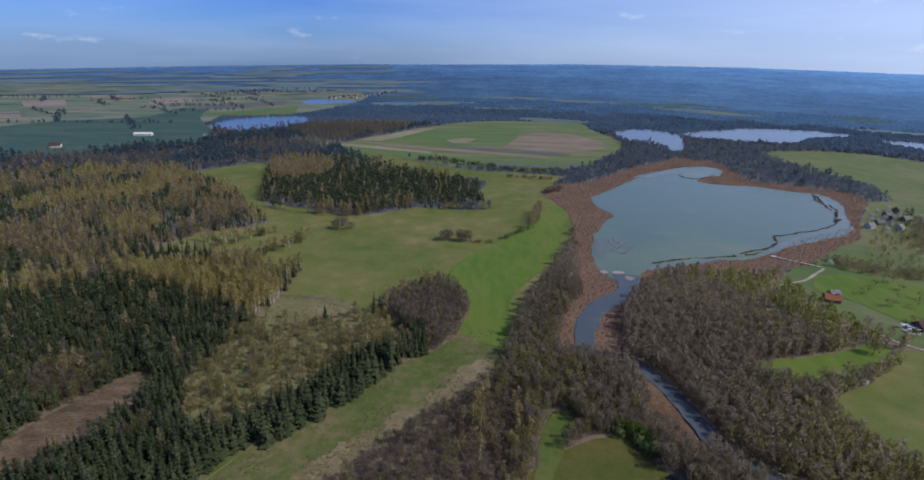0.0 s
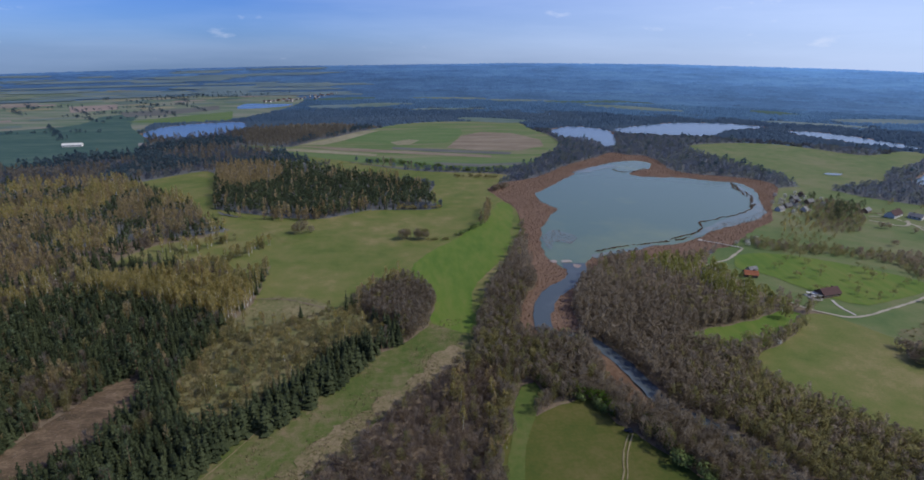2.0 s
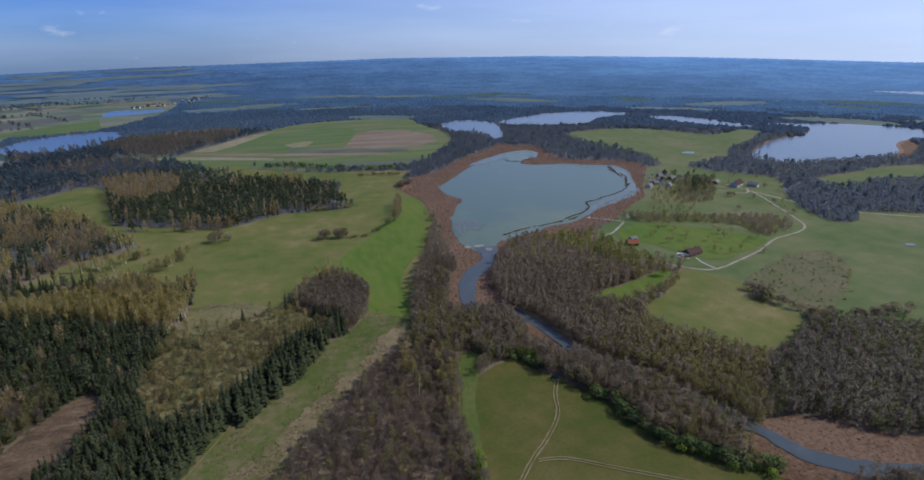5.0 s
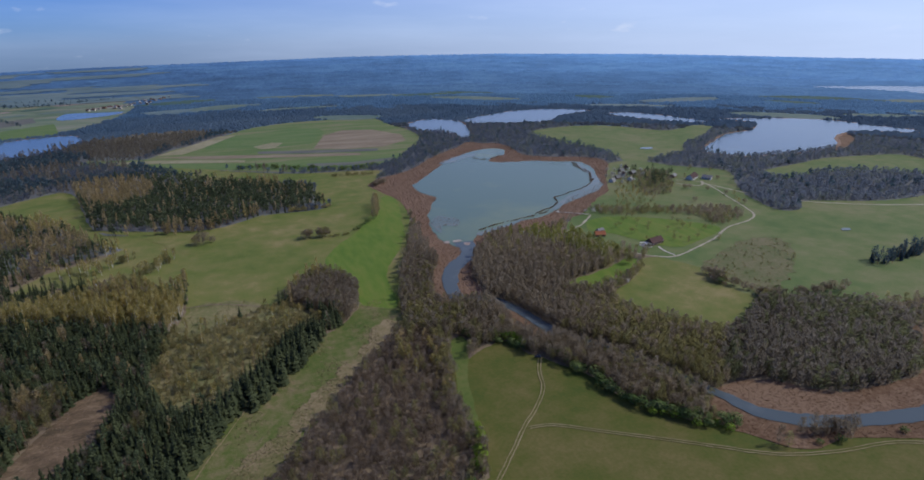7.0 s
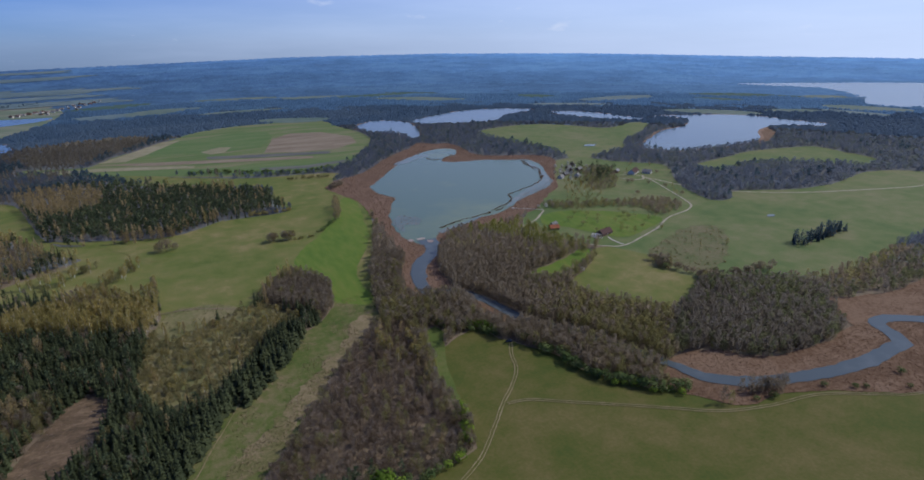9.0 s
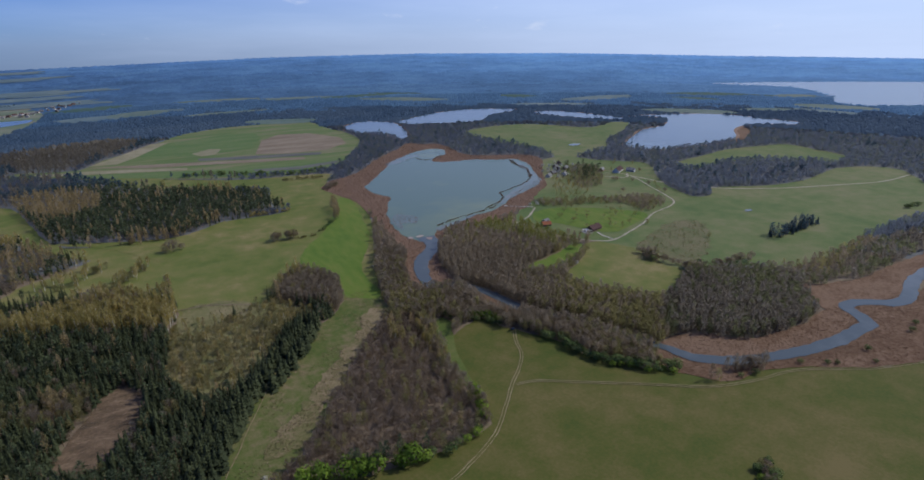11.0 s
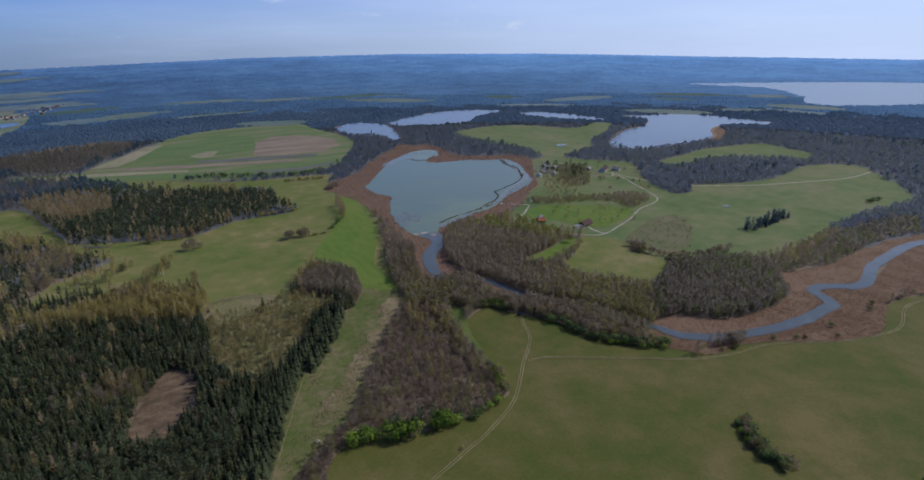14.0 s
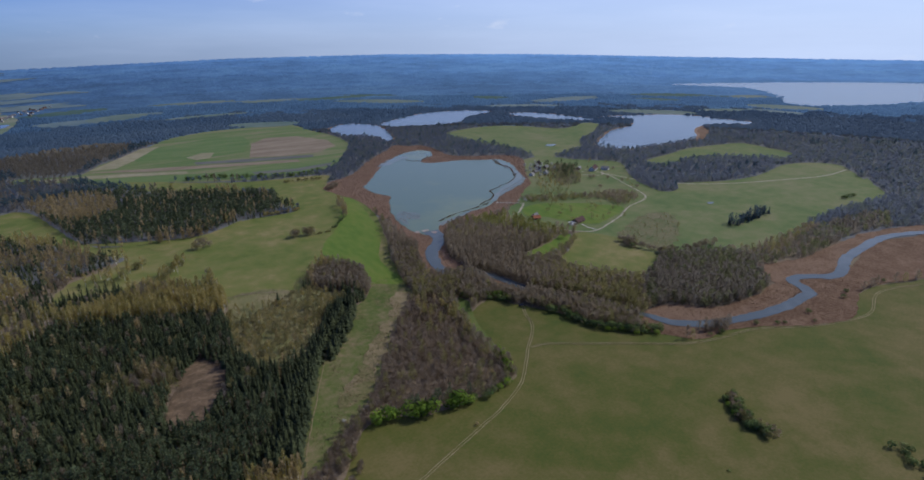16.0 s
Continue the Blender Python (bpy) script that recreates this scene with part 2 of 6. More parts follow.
M = {
    "forest_floor": material("forest_floor", [(0.12, 0.09, 0.062), (0.17, 0.128, 0.09), (0.15, 0.135, 0.07)], (0.015, 0.35), bump=0.4),
    "meadow": material("meadow", [(0.072, 0.1, 0.019), (0.105, 0.122, 0.028), (0.14, 0.135, 0.042), (0.2, 0.165, 0.07)], (0.007, 0.05, 0.8), (0.5, 0.35, 0.15), bump=0.25),
    # grass of the farther pastures, a little bluer in colour to suggest haze
    "pasture": material("pasture", [(0.074, 0.112, 0.034), (0.098, 0.128, 0.042), (0.128, 0.14, 0.056), (0.155, 0.15, 0.072)], (0.008, 0.05, 0.7), (0.5, 0.35, 0.15), bump=0.2),
    "spring_grass": material("spring_grass", [(0.07, 0.122, 0.015), (0.094, 0.14, 0.02), (0.125, 0.148, 0.03)], (0.02, 0.16, 0.9), (0.5, 0.35, 0.15), bump=0.2, stretch=(8, 0.25)),
    "wet_meadow": material("wet_meadow", [(0.06, 0.088, 0.018), (0.084, 0.1, 0.025), (0.125, 0.115, 0.047), (0.17, 0.132, 0.072)], (0.03, 0.2, 1.1), (0.42, 0.36, 0.22), bump=0.5),
    "field": material("field", [(0.0513, 0.0703, 0.01092), (0.07315, 0.07885, 0.01472), (0.0988, 0.08835, 0.0247), (0.1311, 0.1045, 0.038)], (0.01, 0.045, 0.5), (0.45, 0.35, 0.2), bump=0.2),
    "stripe_crop": material("stripe_crop", [(0.076, 0.12, 0.035), (0.11, 0.138, 0.048), (0.165, 0.15, 0.085)], (0.006, 0.05), (0.7, 0.3), stretch=(15, 5.0)),
    # crops of the far plain, paled and blued in colour to stand for haze
    "hazed_crop": material("hazed_crop", [(0.08, 0.1174, 0.0684), (0.125, 0.153, 0.097), (0.19, 0.1784, 0.1368)], (0.0035, 0.02), (0.75, 0.25), stretch=(-25, 4.0)),
    "green_crop": material("green_crop", [(0.07, 0.118, 0.035), (0.09, 0.135, 0.042), (0.118, 0.142, 0.055)], (0.01, 0.08), (0.6, 0.4), stretch=(15, 4.0)),
    # dark far crops, haze-blued; one slope's cloud shadow is painted with it
    "dark_crop": material("dark_crop", [(0.0315, 0.0673, 0.0546), (0.045, 0.0842, 0.0655), (0.0675, 0.1029, 0.0765)], (0.006, 0.04), (0.6, 0.4), stretch=(-20, 4.0)),
    "pale_crop": material("pale_crop", [(0.16, 0.15, 0.085), (0.205, 0.185, 0.11), (0.245, 0.215, 0.14)], (0.01, 0.08), (0.6, 0.4)),
    "ploughed": material("ploughed", [(0.14, 0.105, 0.07), (0.185, 0.145, 0.1), (0.23, 0.185, 0.13)], (0.008, 0.06), (0.6, 0.4), stretch=(15, 5.0)),
    "red_soil": material("red_soil", [(0.185, 0.145, 0.125), (0.22, 0.172, 0.145), (0.26, 0.205, 0.17)], (0.008, 0.06), (0.6, 0.4)),
    "dark_soil": material("dark_soil", [(0.075, 0.078, 0.075), (0.1, 0.1, 0.09), (0.125, 0.12, 0.1)], (0.01, 0.08), (0.6, 0.4), stretch=(15, 5.0)),
    "straw": material("straw", [(0.105, 0.1, 0.036), (0.155, 0.125, 0.062), (0.215, 0.165, 0.096)], (0.05, 0.6), (0.5, 0.5), bump=0.5, tint=0.3),
    "scrub_heath": material("scrub_heath", [(0.082, 0.1, 0.034), (0.115, 0.11, 0.05), (0.152, 0.13, 0.072)], (0.05, 0.35), (0.5, 0.5), bump=0.6, tint=0.2),
    "scrub_ground": material("scrub_ground", [(0.11, 0.115, 0.04), (0.15, 0.135, 0.06), (0.2, 0.165, 0.085)], (0.04, 0.3), (0.5, 0.5), bump=0.5),
    "mud": material("mud", [(0.2, 0.15, 0.13), (0.28, 0.22, 0.19), (0.36, 0.31, 0.27)], (0.08, 0.5), (0.5, 0.5), rough=0.6),
    # far grassland and fields with haze blue mixed into the base colour
    "hazed_meadow": material("hazed_meadow", [(0.072, 0.108, 0.092), (0.1, 0.134, 0.11), (0.135, 0.16, 0.132)], (0.005, 0.03), (0.6, 0.4)),
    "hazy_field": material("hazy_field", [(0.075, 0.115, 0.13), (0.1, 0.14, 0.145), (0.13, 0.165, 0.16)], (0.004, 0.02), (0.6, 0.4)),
    "edge_grass": material("edge_grass", [(0.064, 0.094, 0.019), (0.084, 0.106, 0.024), (0.108, 0.112, 0.034)], (0.03, 0.25), (0.5, 0.5), bump=0.2),
    "clearcut": material("clearcut", [(0.06, 0.044, 0.026), (0.105, 0.07, 0.042), (0.175, 0.122, 0.076)], (0.05, 0.5), bump=0.6, stretch=(9, 2.5)),
    "reed": material("reed", [(0.21, 0.132, 0.088), (0.275, 0.178, 0.122), (0.335, 0.232, 0.165)], (0.03, 0.3), tint=0.3, bump=0.3, through_light=0.3),
    "pale_reed": material("pale_reed", [(0.145, 0.085, 0.05), (0.19, 0.115, 0.07), (0.25, 0.162, 0.105)], (0.05, 0.4), tint=0.3, bump=0.3, through_light=0.3),
    "gravel": material("gravel", [(0.23, 0.2, 0.15), (0.3, 0.266, 0.2), (0.36, 0.325, 0.25)], (0.1, 2.0), bump=0.2),
    "rut": material("rut", [(0.14, 0.118, 0.055), (0.2, 0.162, 0.085), (0.25, 0.205, 0.12)], (0.06, 1.0), bump=0.2),
    "lake_water": water_material("lake_water", (0.082, 0.126, 0.098), (0.142, 0.172, 0.094), 0.0025, 0.22),
    "river_water": water_material("river_water", (0.06, 0.075, 0.085), (0.085, 0.1, 0.11), 0.02),
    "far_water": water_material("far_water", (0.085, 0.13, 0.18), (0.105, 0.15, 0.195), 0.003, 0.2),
    "shallow": water_material("shallow", (0.105, 0.135, 0.122), (0.14, 0.15, 0.13), 0.05, 0.22),
    "spruce": material("spruce", [(0.032, 0.042, 0.018), (0.043, 0.054, 0.023), (0.06, 0.072, 0.031)], (0.03, 0.6), tint=0.35, rough=0.8, through_light=0.25),
    "pine": material("pine", [(0.06, 0.078, 0.04), (0.08, 0.102, 0.05), (0.108, 0.13, 0.064)], (0.02, 0.6), tint=0.35, rough=0.8, through_light=0.45),
    "twig": material("twig", [(0.216, 0.173, 0.12), (0.264, 0.214, 0.15), (0.314, 0.258, 0.184)], (0.02, 0.7), tint=0.3, through_light=0.74),
    "twig_brown": material("twig_brown", [(0.206, 0.157, 0.112), (0.258, 0.2, 0.145), (0.312, 0.246, 0.18)], (0.02, 0.7), tint=0.4, through_light=0.72),
    "twig_olive": material("twig_olive", [(0.21, 0.192, 0.082), (0.258, 0.234, 0.1), (0.308, 0.27, 0.12)], (0.02, 0.7), tint=0.35, through_light=0.72),
    "birch_leaf": material("birch_leaf", [(0.308, 0.2585, 0.088), (0.374, 0.3135, 0.11), (0.44, 0.3575, 0.1375)], (0.02, 0.8), tint=0.35, through_light=0.6),
    "larch_leaf": material("larch_leaf", [(0.297, 0.231, 0.11), (0.363, 0.2805, 0.1375), (0.429, 0.33, 0.1705)], (0.02, 0.8), tint=0.3, through_light=0.6),
    "scrub_leaf": material("scrub_leaf", [(0.24, 0.21, 0.1), (0.31, 0.265, 0.12), (0.38, 0.32, 0.145)], (0.03, 0.7), tint=0.4, through_light=0.6),
    "alder_twig": material("alder_twig", [(0.172, 0.147, 0.116), (0.21, 0.182, 0.145), (0.25, 0.22, 0.176)], (0.02, 0.7), tint=0.3, through_light=0.74),
    "alder_bud": material("alder_bud", [(0.138, 0.145, 0.074), (0.17, 0.176, 0.09), (0.208, 0.212, 0.11)], (0.02, 0.7), tint=0.3, through_light=0.72),
    "fresh_leaf": material("fresh_leaf", [(0.1, 0.165, 0.02), (0.165, 0.245, 0.03), (0.24, 0.33, 0.045)], (0.1, 1.0), tint=0.35, through_light=0.45),
    "spring_leaf": material("spring_leaf", [(0.2, 0.205, 0.05), (0.26, 0.258, 0.065), (0.315, 0.3, 0.085)], (0.1, 1.0), tint=0.3, through_light=0.4),
    "dull_leaf": material("dull_leaf", [(0.068, 0.104, 0.03), (0.105, 0.147, 0.043), (0.152, 0.185, 0.062)], (0.1, 1.0), tint=0.3, through_light=0.32),
    "blossom": material("blossom", [(0.34, 0.33, 0.28), (0.43, 0.42, 0.36), (0.52, 0.5, 0.45)], (0.3, 1.5), tint=0.3, through_light=0.3),
    "bark": material("bark", [(0.07, 0.055, 0.045), (0.12, 0.1, 0.085), (0.17, 0.145, 0.125)], (0.3, 2.0), tint=0.2),
    "birch_bark": material("birch_bark", [(0.35, 0.33, 0.3), (0.55, 0.53, 0.49), (0.68, 0.66, 0.62)], (0.3, 2.0), tint=0.2),
    "pine_bark": material("pine_bark", [(0.12, 0.07, 0.045), (0.2, 0.12, 0.075), (0.26, 0.165, 0.11)], (0.3, 2.0), tint=0.2),
    # floor under the far woods, greyed in colour to imitate haze
    "hazed_floor": material("hazed_floor", [(0.09, 0.092, 0.098), (0.115, 0.116, 0.12), (0.125, 0.132, 0.115)], (0.012, 0.2), bump=0.3),
    # crowns of the far woods: haze mixed into the base colours, bluer with distance
    "hazed_conifer": material("hazed_conifer", [(0.064, 0.1, 0.118), (0.079, 0.118, 0.135), (0.096, 0.138, 0.152)], (0.004, 0.03), tint=0.12, through_light=0.6),
    "hazed_bare": material("hazed_bare", [(0.125, 0.146, 0.182), (0.143, 0.163, 0.2), (0.162, 0.18, 0.216)], (0.004, 0.03), tint=0.05, through_light=0.82),
    "hazed_larch": material("hazed_larch", [(0.18, 0.155, 0.112), (0.215, 0.185, 0.135), (0.255, 0.22, 0.16)], (0.004, 0.03), tint=0.2, through_light=0.6),
    "hazed_olive": material("hazed_olive", [(0.125, 0.146, 0.142), (0.147, 0.168, 0.16), (0.17, 0.19, 0.177)], (0.004, 0.03), tint=0.1, through_light=0.76),
    "hazier_conifer": material("hazier_conifer", [(0.08, 0.135, 0.2125), (0.09375, 0.1525, 0.2325), (0.1125, 0.175, 0.2562)], (0.003, 0.02), tint=0.1, through_light=0.6),
    "hazier_bare": material("hazier_bare", [(0.09375, 0.1475, 0.2175), (0.11, 0.1663, 0.2375), (0.125, 0.1862, 0.2562)], (0.003, 0.02), tint=0.1, through_light=0.6),
    "distant_wood": material("distant_wood", [(0.04, 0.075, 0.135), (0.055, 0.095, 0.165), (0.08, 0.125, 0.185)], (0.0015, 0.008), tint=0.25),
    "roof_red": material("roof_red", [(0.045, 0.026, 0.025), (0.064, 0.035, 0.032), (0.085, 0.048, 0.042)], (0.5, 3.0), tint=0.2),
    "roof_orange": material("roof_orange", [(0.22, 0.08, 0.04), (0.28, 0.1, 0.05), (0.33, 0.13, 0.07)], (0.5, 3.0), tint=0.1),
    "roof_grey": material("roof_grey", [(0.1, 0.1, 0.1), (0.16, 0.155, 0.15), (0.22, 0.21, 0.2)], (0.5, 3.0), tint=0.2),
    "plaster": material("plaster", [(0.5, 0.48, 0.44), (0.6, 0.58, 0.54), (0.68, 0.66, 0.62)], (0.3, 3.0), tint=0.2),
    "timber": material("timber", [(0.13, 0.085, 0.055), (0.2, 0.14, 0.09), (0.27, 0.2, 0.14)], (0.5, 4.0), tint=0.2),
    "grey_wood": material("grey_wood", [(0.3, 0.28, 0.25), (0.4, 0.38, 0.34), (0.5, 0.48, 0.44)], (0.5, 4.0)),
    "stone_paving": material("stone_paving", [(0.3, 0.27, 0.24), (0.38, 0.35, 0.31), (0.45, 0.42, 0.38)], (0.4, 3.0)),
    "window_glass": material("window_glass", [(0.02, 0.025, 0.03), (0.03, 0.035, 0.04)], (0.5, 2.0), rough=0.08, spec=0.5),
    "car_paint": material("car_paint", [(0.015, 0.02, 0.035), (0.02, 0.026, 0.045)], (0.5, 2.0), rough=0.25, spec=0.5),
    "rubber": material("rubber", [(0.015, 0.015, 0.015), (0.025, 0.025, 0.025)], (1.0, 8.0)),
    "alloy": material("alloy", [(0.35, 0.35, 0.36), (0.5, 0.5, 0.51)], (1.0, 8.0), rough=0.35, metal=0.8),
}

# backdrop woods of the plain's last kilometres, bluer the farther: haze painted as colour
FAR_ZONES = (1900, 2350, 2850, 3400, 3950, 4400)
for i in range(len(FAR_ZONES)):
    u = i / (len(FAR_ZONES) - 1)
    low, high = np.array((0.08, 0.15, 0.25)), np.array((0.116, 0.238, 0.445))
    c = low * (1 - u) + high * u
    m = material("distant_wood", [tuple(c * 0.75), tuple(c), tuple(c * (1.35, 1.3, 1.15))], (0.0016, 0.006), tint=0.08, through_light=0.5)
    # emission imitates bright haze before the last woods, stronger towards the sun
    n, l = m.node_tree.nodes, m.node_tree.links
    air, axis, haze_glow = n.new("ShaderNodeNewGeometry"), n.new("ShaderNodeSeparateXYZ"), n.new("ShaderNodeMapRange")
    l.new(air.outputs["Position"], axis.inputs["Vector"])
    l.new(axis.outputs["X"], haze_glow.inputs["Value"])
    haze_glow.inputs["From Min"].default_value, haze_glow.inputs["From Max"].default_value = -600, 2600
    haze_glow.inputs["To Min"].default_value, haze_glow.inputs["To Max"].default_value = 0.01 * i, 0.3 + 0.06 * i
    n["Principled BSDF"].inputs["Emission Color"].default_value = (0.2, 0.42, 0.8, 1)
    l.new(haze_glow.outputs["Result"], n["Principled BSDF"].inputs["Emission Strength"])
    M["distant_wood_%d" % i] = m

# ---------------------------------------------------------------- plan of the land (metres, x to the east of the first heading, y ahead)
WATER = {
    "lake": [(157, 667), (169, 683), (209, 736), (254, 797), (285, 830), (317, 861), (351, 884), (389, 893), (404, 871), (386, 828), (360, 813), (335, 790), (335, 774), (351, 761), (377, 756), (407, 749), (434, 727), (461, 717), (468, 695), (460, 659), (438, 616), (420, 586), (396, 558), (363, 536), (334, 522), (309, 501), (280, 474), (245, 457), (217, 452), (182, 440), (154, 428), (142, 415), (133, 403), (121, 402), (115, 416), (112, 434), (114, 463), (123, 497), (132, 524), (143, 547), (156, 574), (166, 591), (162, 607), (154, 627)],
    "channel_lake": [(341, 1285), (415, 1373), (483, 1313), (463, 1181), (404, 1032), (385, 1037), (388, 1115), (339, 1178)],
    "north_lake": [(521, 1327), (720, 1438), (848, 1430), (926, 1342), (796, 1282), (690, 1189), (584, 1199), (504, 1246)],
    "narrow_lake": [(926, 1258), (1002, 1233), (1037, 1108), (1037, 987), (972, 1041), (923, 1168)],
    "east_lake": [(727, 694), (805, 751), (923, 822), (1011, 842), (1088, 890), (1130, 961), (1091, 1020), (1243, 959), (1322, 871), (1321, 769), (1328, 684), (1289, 662), (1231, 714), (1163, 725), (1089, 698), (1015, 639), (957, 615), (880, 609), (821, 616), (751, 625), (729, 662)],
    "great_lake": [(2262, 1626), (2303, 1255), (2021, 976), (1831, 845), (1880, 707), (2218, 577), (3091, 560), (3100, 900), (2675, 1379)],
    "west_lake": [(-565, 1246), (-578, 1358), (-525, 1448), (-422, 1484), (-380, 1348), (-437, 1198), (-508, 1186)],
    "village_lake": [(-540, 2028), (-440, 2026), (-380, 2018), (-410, 1911), (-520, 1846)],
    "pond": [(1231, 2764), (1325, 2809), (1300, 2582), (1189, 2566)],
}
RIVER = [(131, 414), (128, 392), (117, 372), (103, 360), (92, 347), (84, 330), (78, 314), (75, 296), (80, 286), (92, 283), (101, 278), (105, 266), (110, 252), (113, 236), (115, 221), (117, 207), (134, 183), (148, 155), (160, 123), (167, 106), (171, 91), (182, 79), (196, 70), (212, 64), (229, 59), (249, 54), (271, 51), (290, 50), (307, 51), (322, 51), (331, 62), (335, 72), (341, 77), (355, 75), (366, 68), (378, 58), (401, 58), (443, 71), (503, 76), (550, 76), (586, 65), (629, 44)]
RIVER_WIDTH = [22, 16, 15, 16, 15, 14, 13, 12, 12, 11, 9, 9, 9, 9, 9, 9, 8, 8, 8, 8, 11, 11, 11, 11, 11, 11, 11, 11, 11, 11, 11, 11, 11, 11, 11, 11, 11, 11, 11, 11, 11, 11]
REEDS = {
    "lake_reeds": [(59, 292), (66, 326), (76, 353), (87, 370), (93, 408), (99, 448), (105, 496), (112, 543), (117, 604), (106, 651), (100, 699), (130, 739), (161, 753), (196, 784), (242, 844), (281, 886), (328, 928), (376, 979), (397, 953), (426, 940), (428, 889), (416, 828), (425, 788), (455, 765), (493, 747), (513, 722), (511, 690), (476, 639), (442, 597), (409, 549), (391, 523), (359, 500), (332, 478), (303, 452), (268, 435), (242, 422), (217, 419), (194, 421), (164, 417), (141, 396), (124, 370), (112, 345), (101, 319), (97, 288), (85, 284), (76, 287), (66, 284)],
    "river_flats": [(172, 116), (200, 111), (226, 86), (279, 78), (336, 81), (385, 66), (421, 54), (313, 9), (272, 16), (243, 30), (229, 42), (205, 53), (185, 58), (175, 57), (163, 61), (154, 74), (146, 88), (147, 100)],
    "north_bank": [(172, 116), (182, 113), (201, 112), (211, 101), (218, 85), (225, 77), (198, 67), (181, 78), (169, 91), (168, 108)],
    "inner_bend": [(199, 68), (229, 72), (250, 73), (275, 76), (304, 81), (334, 80), (336, 73), (322, 61), (298, 51), (273, 52), (241, 56), (217, 64)],
    "south_bank": [(149, 103), (155, 92), (170, 87), (194, 68), (188, 62), (176, 58), (165, 62), (155, 75), (147, 89)],
    "south_flats": [(205, 67), (239, 56), (266, 47), (294, 42), (320, 46), (336, 58), (358, 58), (397, 50), (432, 53), (387, 38), (359, 30), (337, 28), (319, 23), (289, 26), (258, 38), (231, 52), (206, 55)],
    "north_flats": [(322, 80), (334, 106), (352, 118), (376, 108), (404, 100), (454, 98), (511, 97), (546, 96), (629, 72), (686, 37), (658, 30), (577, 68), (500, 75), (425, 64), (385, 66), (341, 73)],
    "far_flats": [(317, 44), (333, 55), (367, 58), (405, 56), (449, 63), (520, 74), (572, 61), (652, 28), (559, -17), (483, -19), (446, 4), (403, 21), (377, 27), (350, 24), (321, 18), (298, 27)],
    "lake_spit": [(1015, 696), (1053, 681), (1103, 710), (1152, 721), (1105, 666), (983, 597), (950, 603), (1014, 639), (999, 668)],
    "gorge_bank": [(101, 282), (105, 260), (108, 234), (111, 207), (105, 203), (98, 214), (95, 232), (94, 253)],
}
